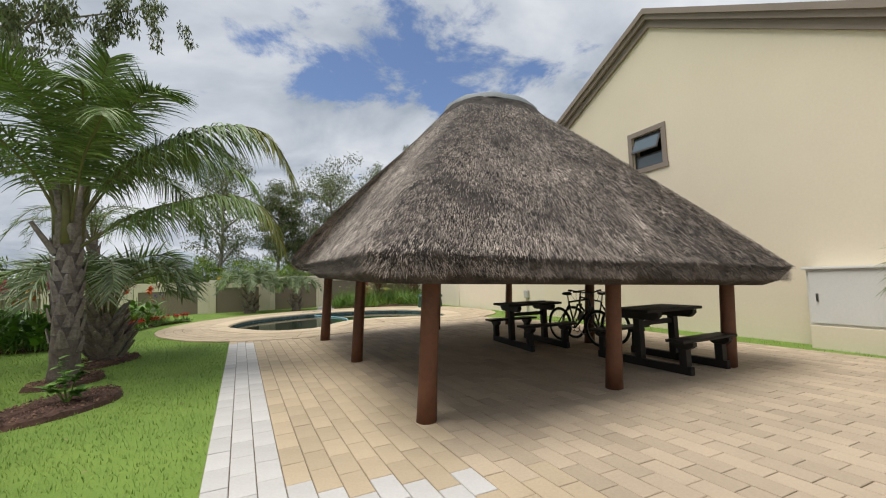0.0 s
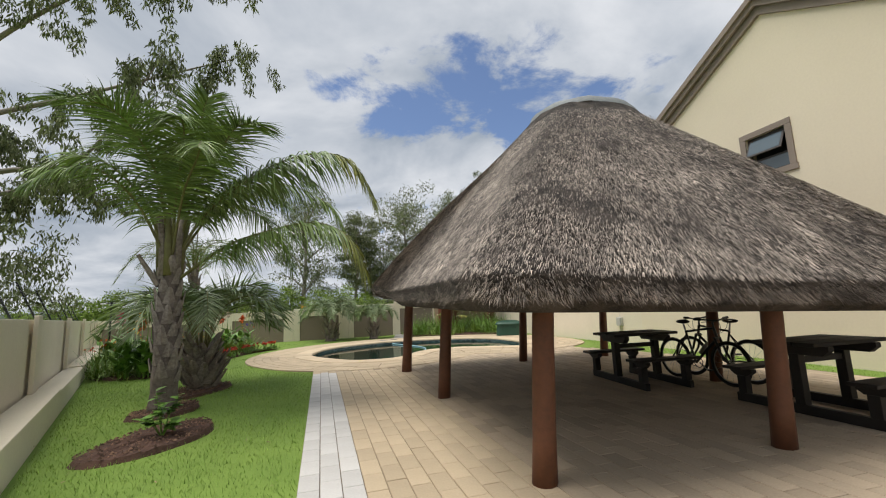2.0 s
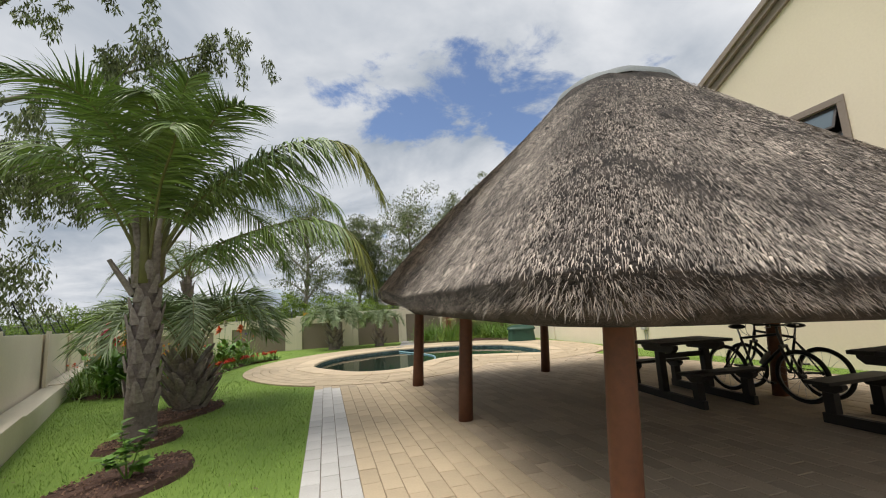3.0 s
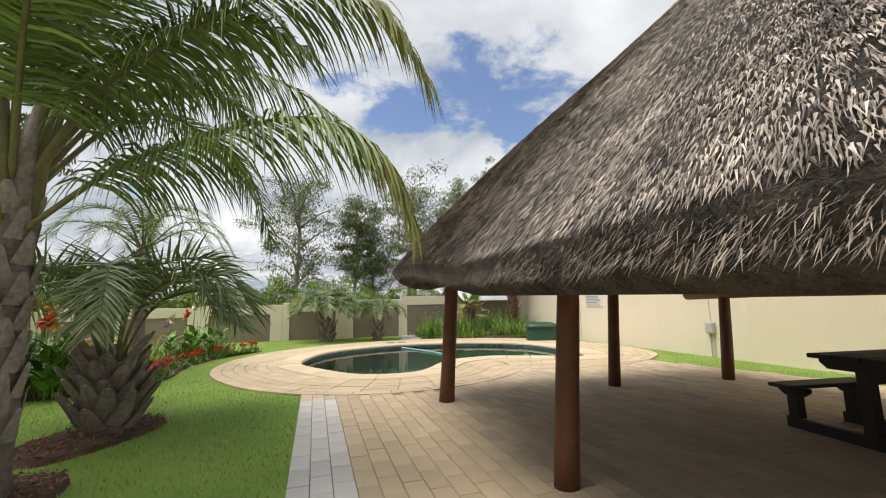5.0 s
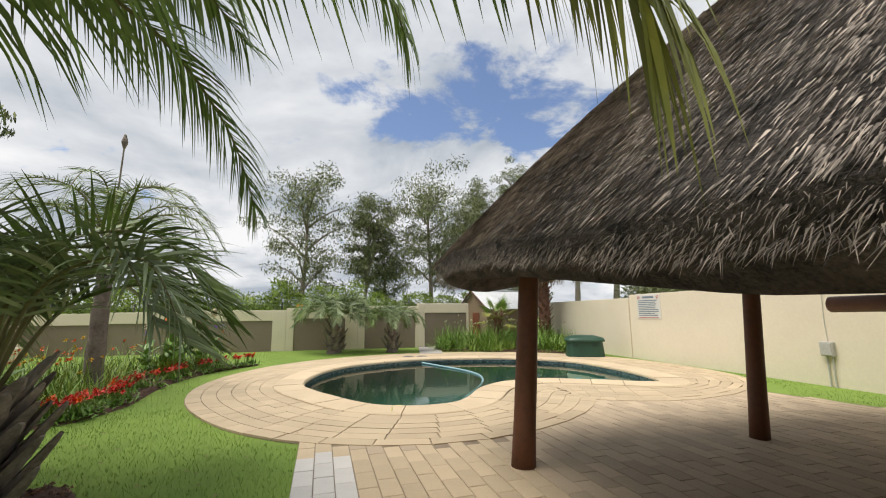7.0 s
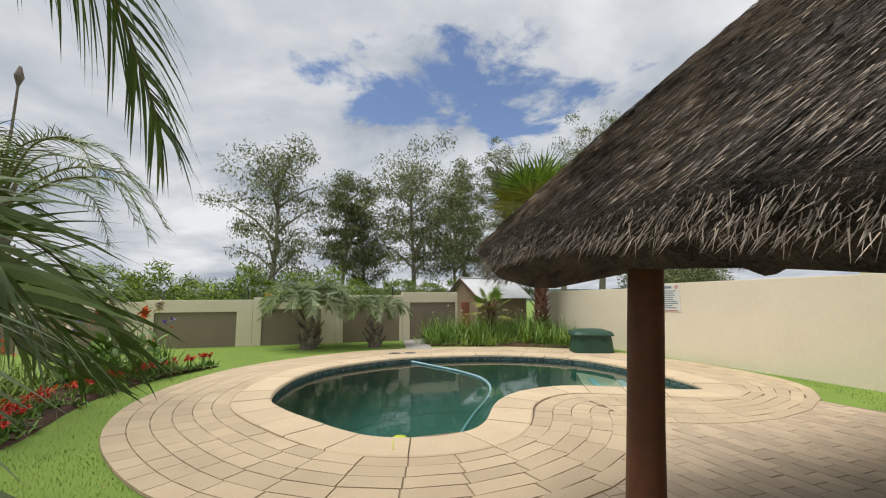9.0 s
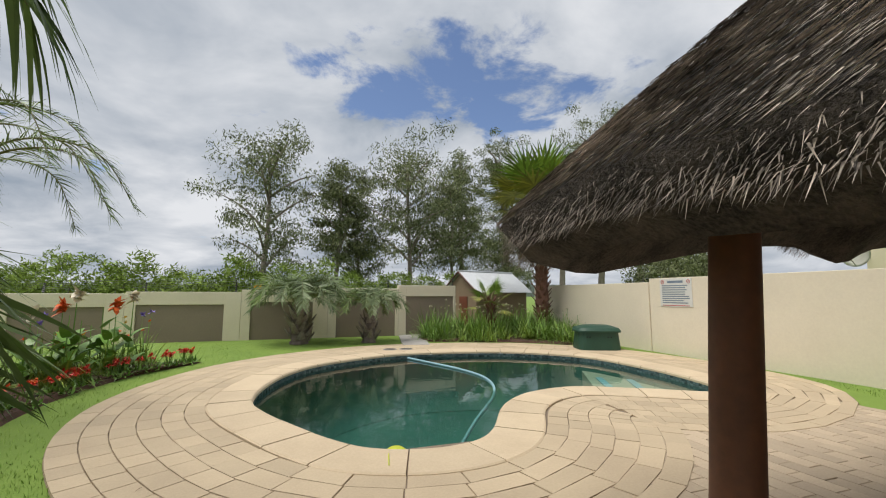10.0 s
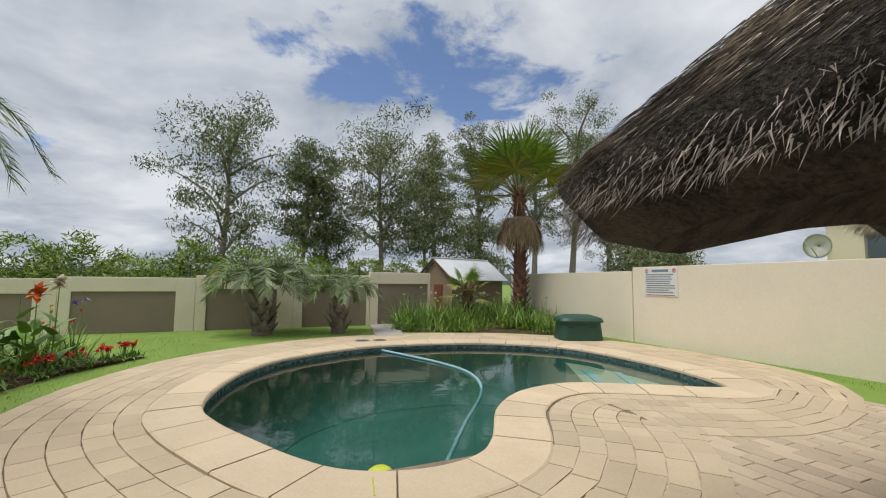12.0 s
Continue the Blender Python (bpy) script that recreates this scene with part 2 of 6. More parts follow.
def build_house():
    house = thing("house", (WALL_X, 7.9, 0), "cream plastered two-storey house with taupe barge boards", "house")
    def gz(y):
        return 7.60 - (0.5 * (y - 7.9) if y > 7.9 else 0.6 * (7.9 - y))
    b = 0.12
    y0, y1, z0, z1 = WIN[0] + b, WIN[1] - b, WIN[2] + b, WIN[3] - b
    ys = [-2.0, y0, 7.9, y1, 12.6]
    bm = bmesh.new()
    T = 0.26
    def prism(pts):
        a = [bm.verts.new((0, y - 7.9, z)) for y, z in pts]
        c = [bm.verts.new((T, y - 7.9, z)) for y, z in pts]
        bm.faces.new(a)
        bm.faces.new(c[::-1])
        for i in range(len(pts)):
            bm.faces.new((a[i - 1], a[i], c[i], c[i - 1]))
    prism([(-2, -0.25), (-2, gz(-2)), (y0, gz(y0)), (y0, -0.25)])
    prism([(y0, -0.25), (y0, z0), (y1, z0), (y1, -0.25)])
    prism([(y0, z1), (y0, gz(y0)), (7.9, gz(7.9)), (y1, gz(y1)), (y1, z1)])
    prism([(y1, -0.25), (y1, gz(y1)), (12.6, gz(12.6)), (12.6, -0.25)])
    bmesh.ops.recalc_face_normals(bm, faces=bm.faces[:])
    part("wall", bm, PLASTER, house)
    bm = box(bmesh.new(), T, 9.0, 4.62, 4.7, -0.25, gz(12.6))
    part("side_wall", bm, PLASTER, house)
    bm = box(bmesh.new(), T, 9.0, -9.9, -9.8, -0.25, gz(-2))
    part("side_wall", bm, PLASTER, house)
    bm = box(bmesh.new(), 9.0, 9.2, -9.9, 4.7, -0.25, 4.6)
    part("back_wall", bm, PLASTER, house)
    # roof slabs with overhang, and barge boards in two steps
    for a, c, name in ((7.9, 13.1, "roof"), (7.9, -2.5, "roof")):
        bm = bmesh.new()
        pts = [(a - 7.9, gz(a) + 0.16), (c - 7.9, gz(c) + 0.16), (c - 7.9, gz(c) + 0.30), (a - 7.9, gz(a) + 0.30)]
        v0 = [bm.verts.new((-0.22, *p)) for p in pts]
        v1 = [bm.verts.new((9.4, *p)) for p in pts]
        bm.faces.new(v0), bm.faces.new(v1[::-1])
        for i in range(4):
            bm.faces.new((v0[i - 1], v0[i], v1[i], v1[i - 1]))
        bmesh.ops.recalc_face_normals(bm, faces=bm.faces[:])
        part("roof", bm, TRIM, house, "taupe fibre cement roof slab")
        for dz0, dz1, x in ((-0.16, 0.155, -0.07), (0.03, 0.17, -0.16)):
            bm = bmesh.new()
            pts = [(a - 7.9, gz(a) + dz0), (c - 7.9, gz(c) + dz0), (c - 7.9, gz(c) + dz1), (a - 7.9, gz(a) + dz1)]
            v0 = [bm.verts.new((x, *p)) for p in pts]
            v1 = [bm.verts.new((x + 0.066, *p)) for p in pts]
            bm.faces.new(v0), bm.faces.new(v1[::-1])
            for i in range(4):
                bm.faces.new((v0[i - 1], v0[i], v1[i], v1[i - 1]))
            bmesh.ops.recalc_face_normals(bm, faces=bm.faces[:])
            part("barge_board", bm, TRIM, house, "taupe painted barge board")
    return house


HOUSE = build_house()
wall_run("wall_east", (WALL_X + 0.03, 12.62), (WALL_X + 0.03, 19.2), 1.98, 0.22, "cream plastered boundary wall beside the pool lawn", -1)
wall_run("wall_east_far", (WALL_X, 19.21), (WALL_X, 25.3), 1.88, 0.22, "lower cream boundary wall running to the corner", -1)
LEFT_A, LEFT_B = Vector((-0.4, 1.6)), Vector((-10.4, 25.5))
LEFT_D = (LEFT_B - LEFT_A).normalized()
wall_run("wall_west", LEFT_A + Vector((-0.36, -0.16)), LEFT_B + Vector((-0.36, -0.16)), 1.50, 0.2, "long cream plastered boundary wall above the lawn", 1)
wall_run("wall_south", (-2.0, -6.1), (13.0, -6.1), 1.9, 0.2, "cream boundary wall behind the yard", -1)
wall_run("wall_south_west", (-2.0, -6.1), (-0.77, 1.4), 1.6, 0.2, "cream boundary wall closing the yard", 1)


def build_west_details():
    ang = math.atan2(LEFT_D.y, LEFT_D.x)
    m = Matrix.Translation((LEFT_A.x, LEFT_A.y, 0)) @ Matrix.Rotation(ang, 4, "Z")
    length = (LEFT_B - LEFT_A).length
    s = 0.0
    k = 0
    while s < length - 0.5:
        # stepped plinth, one run per bay, and a pilaster fin with a taller cap
        e = min(s + 4.6, length)
        h = 0.34 + 0.03 * (k % 2)
        bm = box(bmesh.new(), s, e - 0.004, 0.0, 0.356, -0.25, h, 0.012)
        bmesh.ops.transform(bm, matrix=m, verts=bm.verts)
        structure("plinth", bm, PLASTER_TOP, "cream plastered plinth along the foot of the wall", "plinth")
        bm = box(bmesh.new(), e - 0.36, e - 0.01, 0.29, 0.352, h + 0.002, 1.56 if s > 4 else 1.9, 0.012)
        bmesh.ops.transform(bm, matrix=m, verts=bm.verts)
        structure("pilaster", bm, PLASTER_TOP, "cream plastered pilaster against the boundary wall", "pilaster")
        s, k = e, k + 1


build_west_details()

# far wall: bays of proud cream frames round recessed taupe panels
BAYS = [(-10.9, -8.3, 1.50), (-8.3, -5.12, 1.54), (-5.12, -1.78, 1.60), (-1.78, 1.08, 1.68), (1.08, 3.68, 1.76), (3.68, 6.02, 1.88)]


def build_far_wall():
    for k, (a, b, h) in enumerate(BAYS):
        bm = box(bmesh.new(), a, b - 0.004, FAR_Y + 0.07, FAR_Y + 0.26, -0.25, h, 0.01)
        w = structure("wall_north" if k == 0 else "wall_north_bay", bm, PLASTER_TOP, "cream boundary wall bay with a recessed taupe panel", "wall")
        pa, pb, pt = a + 0.3, b - (0.52 if b - a > 2.7 else 0.12), h - 0.42
        if k == 5:
            pb = b - 0.1
        bm = bmesh.new()
        box(bm, a + 0.002, pa, FAR_Y, FAR_Y + 0.068, -0.25, h - 0.004, 0.008)
        box(bm, pb, b - 0.006, FAR_Y, FAR_Y + 0.068, -0.25, h - 0.004, 0.008)
        box(bm, pa + 0.001, pb - 0.001, FAR_Y, FAR_Y + 0.068, pt, h - 0.004, 0.008)
        part("frame", bm, PLASTER_TOP, w)
        bm = box(bmesh.new(), pa + 0.001, pb - 0.001, FAR_Y + 0.045, FAR_Y + 0.0695, -0.2, pt - 0.001)
        part("panel", bm, TAUPE, w, "taupe recessed panel")


build_far_wall()


# ---- thatched shelter ----
POSTS = [(1.96, 4.9), (2.03, 8.28), (1.945, 11.32), (4.34, 4.83), (6.52, 4.82), (6.47, 7.45), (4.87, 11.4), (7.0, 11.15)]


def eave_z(x, y):
    """The sagging lower edge: lowest at the front right, highest at the back."""
    ys, zs = (4.0, 8.5, 10.2, 11.3, 12.3), (1.42, 1.54, 1.75, 1.82, 1.71)
    z = float(np.interp(y, ys, zs)) - 0.042 * (x - 1.5) * max(0.0, 1 - (y - 4.2) / 8)
    # the pool side rises away from its drooping corner, with one ragged sag
    back = min(max((y - 11.3) / 0.9, 0.0), 1.0)
    return z + back * (float(np.interp(x, (1.9, 2.8, 3.4, 6.6), (0.0, 0.20, 0.28, 0.40))) - 0.16 * math.exp(-((x - 4.2) / 0.3) ** 2))


def roof_line(n):
    """The eave's line, a rectangle with round corners, anticlockwise."""
    x0, x1, y0, y1, r = 1.24, 7.25, 4.12, 12.34, 0.5
    pts = []
    for cx, cy, a0 in ((x1 - r, y0 + r, -90), (x1 - r, y1 - r, 0), (x0 + r, y1 - r, 90), (x0 + r, y0 + r, 180)):
        for k in range(9):
            a = radians(a0 + 90 * k / 8)
            pts.append(Vector((cx + r * math.cos(a), cy + r * math.sin(a))))
    return even(pts, n)


TOP_C, TOP_RX, TOP_RY = Vector((4.52, 7.62)), 0.80, 0.84


def top_z(x):
    """The cap lies askew, higher on the lawn side."""
    return 4.42 - 0.13 * (x - 4.52)


def roof_point(e, v):
    """A point of the thatch above the eave point e: v = 0 at the eave, 1 at the rim of the cap."""
    d = e - TOP_C
    a = math.atan2(d.y / 4.2, d.x / 3.1)
    top = TOP_C + Vector((TOP_RX * math.cos(a), TOP_RY * math.sin(a)))
    p = e.lerp(top, v)
    z0 = eave_z(e.x, e.y) + 0.15
    return Vector((p.x, p.y, z0 + (top_z(top.x) - z0) * v + (0.03 + 0.15 * min(max((e.y - 8.5) / 3.5, 0.0), 1.0)) * math.sin(math.pi * v ** 0.85)))


def build_shelter():
    rnd = random.Random(5)
    s = thing("thatched_shelter", (4.2, 8.0, 0), "open lapa shelter with weathered grey thatch on brown poles", "shelter")
    inv = Matrix.Translation((-4.2, -8.0, 0))
    # thatch body: outer skin, thick eave, underside
    n, rows = 160, 26
    eave = roof_line(n)
    verts, faces = [], []
    c = Vector((4.2, 8.0))
    for k in range(rows + 1):
        v = 0.97 * k / rows
        for i, e in enumerate(eave):
            p = roof_point(e, v)
            nz = noise.noise(Vector((p.x * 1.6, p.y * 1.6, p.z * 1.6))) * 0.05 + noise.noise(Vector((p.x * 6, p.y * 6, p.z * 6))) * 0.02
            verts.append((p.x - 4.2, p.y - 8.0, p.z + nz))
    for k in range(rows):
        for i in range(n):
            j = (i + 1) % n
            faces.append((k * n + i, k * n + j, (k + 1) * n + j, (k + 1) * n + i))
    base = len(verts)
    for e in eave:                      # bottom lip
        q = e.lerp(c, 0.03)
        z = eave_z(e.x, e.y) + 0.03 * noise.noise(Vector((e.x * 3, e.y * 3, 0)))
        verts.append((q.x - 4.2, q.y - 8.0, z))
    for k in range(0, rows + 1, 2):     # underside
        v = 0.97 * k / rows
        for e in eave:
            q = e.lerp(c, 0.07)
            p = roof_point(q, v)
            verts.append((p.x - 4.2, p.y - 8.0, p.z - 0.24))
    for i in range(n):
        j = (i + 1) % n
        faces.append((base + i, base + j, j, i))
        faces.append((base + n + i, base + n + j, base + j, base + i))
    for k in range(rows // 2):
        o = base + n + k * n
        for i in range(n):
            j = (i + 1) % n
            faces.append((o + n + i, o + n + j, o + j, o + i))
    # the skin's dark colour carries the shade beneath straw and eave
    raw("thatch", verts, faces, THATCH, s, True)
    # straw, laid in shingled bundles, and the cut ends along the eave
    V, F = [], []
    big = roof_line(2400)

    def straw(p, way, side, L, w):
        a, b2 = p, p + way * L
        i = len(V)
        V.extend([(a.x - 4.2 - side.x * w, a.y - 8 - side.y * w, a.z - side.z * w), (a.x - 4.2 + side.x * w, a.y - 8 + side.y * w, a.z + side.z * w), (b2.x - 4.2, b2.y - 8, b2.z)])
        F.append((i, i + 1, i + 2))

    for q in range(340000):
        e = big[rnd.randrange(2400)]
        v = 0.99 * (1 - math.sqrt(1 - rnd.random() * 0.985))
        p, up = roof_point(e, v), roof_point(e, min(v + 0.03, 1.0))
        slope = (p - up).normalized()
        side = slope.cross(Vector((0, 0, 1))).normalized()
        nrm = side.cross(slope)
        if nrm.z < 0:
            nrm = -nrm
        way = (slope + side * rnd.gauss(0, 0.13) + nrm * rnd.uniform(0.0, 0.17)).normalized()
        L = rnd.uniform(0.03, 0.09)
        p = p + nrm * rnd.uniform(-0.01, 0.03)
        straw(p - way * L * 0.4, way, side + nrm * rnd.uniform(-0.6, 0.6), L, rnd.uniform(0.0015, 0.0044))
    for q in range(34000):
        k = rnd.randrange(2400)
        e, e2 = big[k], big[(k + 1) % 2400]
        side = Vector(((e2 - e).x, (e2 - e).y, 0)).normalized()
        outw = Vector((side.y, -side.x, 0))
        z = eave_z(e.x, e.y) + 0.03 * noise.noise(Vector((e.x * 3, e.y * 3, 0)))
        way = (outw * rnd.uniform(0.25, 1.0) + Vector((0, 0, -rnd.uniform(0.35, 0.9))) + side * rnd.gauss(0, 0.2)).normalized()
        p = Vector((e.x, e.y, z + rnd.uniform(0.0, 0.17))) - outw * rnd.uniform(0.02, 0.09)
        straw(p, way, side, rnd.uniform(0.03, 0.09), rnd.uniform(0.0015, 0.0036))
    tagged(raw("straw", V, F, STRAW, s), kind="stuff")
    # low cement cap on the peak
    bm = bmesh.new()
    rings = []
    for f, z in ((1.10, -0.10), (1.09, -0.02), (1.0, 0.03), (0.75, 0.06), (0.45, 0.08), (0.15, 0.085)):
        rings.append([bm.verts.new((TOP_C.x - 4.2 + TOP_RX * f * math.cos(2 * math.pi * k / 40), TOP_C.y - 8 + TOP_RY * f * math.sin(2 * math.pi * k / 40),
                                    top_z(TOP_C.x + TOP_RX * f * math.cos(2 * math.pi * k / 40)) + z + 0.01 * math.sin(k * 1.7))) for k in range(40)])
    for r0, r1 in zip(rings, rings[1:]):
        for k in range(40):
            bm.faces.new((r0[k], r0[(k + 1) % 40], r1[(k + 1) % 40], r1[k]))
    bm.faces.new(rings[-1])
    part("ridge_cap", bm, RIDGE, s, "grey cement ridge cap", True)
    # posts
    for x, y in POSTS:
        h = eave_z(x, y) + 0.42
        bm = bmesh.new()
        rr = [g * (1.12 if y > 11.2 and x < 2.5 else 1.0) for g in (0.10, 0.095, 0.092, 0.09, 0.088, 0.086)]
        lean = 0.0125 * h + rnd.uniform(-0.006, 0.006)
        tube(bm, [(x - 4.2 + lean * k, y - 8.0 - 0.0028 * h * k, -0.04 + (h + 0.04) * k / 5) for k in range(6)], rr, 16, True, 0.03, rnd)
        part("post", bm, POLE, s, smooth=True)
    # ring beams on the posts, and rafters
    ends = [((1.95, 4.7), (1.97, 11.5)), ((1.85, 4.82), (6.7, 4.82)), ((1.85, 11.35), (7.05, 11.25))]
    for (ax, ay), (bx, by) in ends:
        za, zb = eave_z(ax, ay) + 0.30, eave_z(bx, by) + 0.30
        bm = tube(bmesh.new(), [(ax - 4.2 + (bx - ax) * k / 4, ay - 8 + (by - ay) * k / 4, za + (zb - za) * k / 4) for k in range(5)], 0.075, 12, True, 0.04, rnd)
        part("beam", bm, POLE, s, smooth=True)
    # low log beam along the house side, its end running past the last post
    bm = tube(bmesh.new(), [(6.68 - 4.2 + 0.09 * k, 4.7 - 8 + 1.45 * k, 1.50 + 0.012 * math.sin(k * 1.9)) for k in range(6)], [0.10, 0.105, 0.10, 0.11, 0.105, 0.115], 14, True, 0.05, rnd)
    part("beam", bm, POLE, s, smooth=True)
    for e in roof_line(30):
        q = e.lerp(c, 0.07)
        a, b2 = roof_point(q, 0.08), roof_point(q, 0.95)
        bm = tube(bmesh.new(), [(a.x - 4.2, a.y - 8, a.z - 0.25), (b2.x - 4.2, b2.y - 8, b2.z - 0.25)], 0.045, 8)
        part("rafter", bm, POLE, s, smooth=True)
    return s


SHELTER = build_shelter()


# ---- swimming pool ----
TILE = material("blue_green_mosaic", (0.10, 0.17, 0.17), (0.05, 0.09, 0.10), 0.25, 30, 8, 0.2)
BASIN = material("green_marbelite", (0.055, 0.165, 0.14), (0.032, 0.11, 0.095), 0.7, 10, 0.8, 0.1)
SHELF = material("sandy_pool_step", (0.52, 0.49, 0.38), (0.40, 0.39, 0.31), 0.8, 14, 1.2, 0.1)
STRIPE = material("pale_blue_step_edge", (0.30, 0.55, 0.66), None, 0.6, 20, 2, 0)
HOSE = material("pale_blue_hose", (0.30, 0.50, 0.56), None, 0.45, 20, 2, 0)
YELLOW = material("yellow_green_plastic", (0.68, 0.74, 0.06), None, 0.4, 20, 2, 0)
BLUEPL = material("blue_plastic", (0.05, 0.35, 0.55), None, 0.35, 20, 2, 0)


def water_material():
    m = bpy.data.materials.new("pool_water")
    m.use_nodes = True
    nt = m.node_tree
    nt.nodes.clear()
    N, Lk = nt.nodes.new, nt.links.new
    out, mix, tr, gl, fr = N("ShaderNodeOutputMaterial"), N("ShaderNodeMixShader"), N("ShaderNodeBsdfTransparent"), N("ShaderNodeBsdfGlossy"), N("ShaderNodeFresnel")
    tr.inputs[0].default_value = (0.62, 0.88, 0.80, 1)
    gl.inputs["Roughness"].default_value = 0.02
    fr.inputs["IOR"].default_value = 1.65
    tc, n1, n2, bp = N("ShaderNodeTexCoord"), N("ShaderNodeTexNoise"), N("ShaderNodeTexNoise"), N("ShaderNodeBump")
    n1.inputs["Scale"].default_value, n1.inputs["Detail"].default_value = 1.6, 3
    n2.inputs["Scale"].default_value, n2.inputs["Detail"].default_value = 7.0, 2
    add = N("ShaderNodeMath")
    add.operation = "MULTIPLY_ADD"
    add.inputs[1].default_value = 0.35
    Lk(tc.outputs["Object"], n1.inputs["Vector"]), Lk(tc.outputs["Object"], n2.inputs["Vector"])
    Lk(n2.outputs["Fac"], add.inputs[0]), Lk(n1.outputs["Fac"], add.inputs[2])
    bp.inputs["Strength"].default_value, bp.inputs["Distance"].default_value = 0.07, 0.05
    Lk(add.outputs[0], bp.inputs["Height"])
    Lk(bp.outputs[0], gl.inputs["Normal"]), Lk(bp.outputs[0], fr.inputs["Normal"])
    Lk(fr.outputs[0], mix.inputs[0]), Lk(tr.outputs[0], mix.inputs[1]), Lk(gl.outputs[0], mix.inputs[2])
    Lk(mix.outputs[0], out.inputs["Surface"])
    return m


WATER = water_material()
POOL_O = Vector((3.4, 17.4))


def offset_in(d):
    """The pool's line drawn inwards, smoothed."""
    pts = [p + m * d for p, m in zip(POOL, POOL_N)]
    for _ in range(int(abs(d) * 60)):
        pts = [(pts[i - 1] + pts[i] * 2 + pts[(i + 1) % len(pts)]) / 4 for i in range(len(pts))]
    return pts


def build_pool():
    rnd = random.Random(11)
    pool = thing("swimming_pool", (POOL_O.x, POOL_O.y, 0), "kidney-shaped swimming pool with green water and sandstone coping", "pool")
    n = len(POOL)
    loc = [p - POOL_O for p in POOL]
    # basin: tile band, wall, floor that rises to the shallow end
    def ring(d, zf):
        return [(p.x + nn.x * d, p.y + nn.y * d, zf(p)) for p, nn in zip(loc, POOL_N)]
    tiles = ring(0.0, lambda p: -0.06) + ring(0.0, lambda p: -0.28)
    f = [(i, n + i, n + (i + 1) % n, (i + 1) % n) for i in range(n)]
    raw("tile_band", tiles, f, TILE, pool)
    # single mosaic tiles standing proud of the band, as one run
    V, F = [], []
    E3 = even(POOL, 330)
    N3 = normals(E3)
    for i in range(330):
        a, b = E3[i] - POOL_O, E3[(i + 1) % 330] - POOL_O
        for z0, z1 in ((-0.10, -0.055), (-0.15, -0.105)):
            o = len(V)
            a2, b2 = a.lerp(b, 0.06) - N3[i] * 0.004, a.lerp(b, 0.94) - N3[i] * 0.004
            V += [(a2.x, a2.y, z0), (b2.x, b2.y, z0), (b2.x, b2.y, z1), (a2.x, a2.y, z1)]
            F.append((o, o + 1, o + 2, o + 3))
    tagged(raw("mosaic_tiles", V, F, material("mosaic_tile", (0.16, 0.22, 0.22), (0.06, 0.10, 0.12), 0.2, 30, 9, 0, island=0.5), pool), kind="stuff")
    rows = [(0.004, -0.27), (-0.05, -0.6), (-0.18, -0.95), (-0.4, -1.2), (-0.7, -1.34)]
    b = []
    for d, z in rows:
        line = offset_in(d)
        b += [(p.x - POOL_O.x, p.y - POOL_O.y, z) for p in line]
    f = [(k * n + i, (k + 1) * n + i, (k + 1) * n + (i + 1) % n, k * n + (i + 1) % n) for k in range(len(rows) - 1) for i in range(n)]
    raw("basin_wall", b, f, BASIN, pool, True)
    bm = bmesh.new()
    vs = [bm.verts.new((p.x + nn.x * 0.2, p.y + nn.y * 0.2, -1.35)) for p, nn in zip(loc, POOL_N)]
    bm.faces.new(vs)
    bmesh.ops.triangulate(bm, faces=bm.faces[:])
    part("basin_floor", bm, BASIN, pool)
    # shallow shelf at the narrow end, with two pale edges
    shelf = [i for i in range(n) if loc[i].x > 1.7 and loc[i].y < 1.6]
    bm = bmesh.new()
    pts = [loc[i] - POOL_N[i] * 0.0 for i in shelf]
    top = [bm.verts.new((p.x, p.y, -0.36)) for p in pts]
    bot = [bm.verts.new((p.x, p.y, -1.44)) for p in pts]
    bm.faces.new(top)
    for i in range(len(pts)):
        bm.faces.new((top[i - 1], top[i], bot[i], bot[i - 1]))
    bmesh.ops.triangulate(bm, faces=bm.faces[:])
    part("step", bm, SHELF, pool, "sandy shallow entry step")
    for a, b2 in (((3.25, 0.55), (2.25, -1.4)), ((3.75, 0.15), (2.75, -1.65))):
        d = (Vector(b2) - Vector(a)).normalized()
        s = Vector((-d.y, d.x)) * 0.07
        bm = bmesh.new()
        a, b2 = Vector(a), Vector(b2)
        lo = [bm.verts.new((q.x, q.y, -0.355)) for q in (a - s, a + s, b2 + s, b2 - s)]
        hi = [bm.verts.new((v.co.x, v.co.y, -0.33)) for v in lo]
        bm.faces.new(hi)
        for i in range(4):
            bm.faces.new((lo[i - 1], lo[i], hi[i], hi[i - 1]))
        part("step_edge", bm, STRIPE, pool, "pale blue step edge")
    bm = bmesh.new()
    bm.faces.new([bm.verts.new((p.x + nn.x * 0.002, p.y + nn.y * 0.002, -0.13)) for p, nn in zip(loc, POOL_N)])
    bmesh.ops.triangulate(bm, faces=bm.faces[:])
    w = part("water", bm, WATER, pool, "still green pool water")
    w.visible_shadow = False
    # coping stones
    stones = 38
    fine = even(spline(POOL_KNOTS, 900), stones * 8)
    fn = normals(fine)
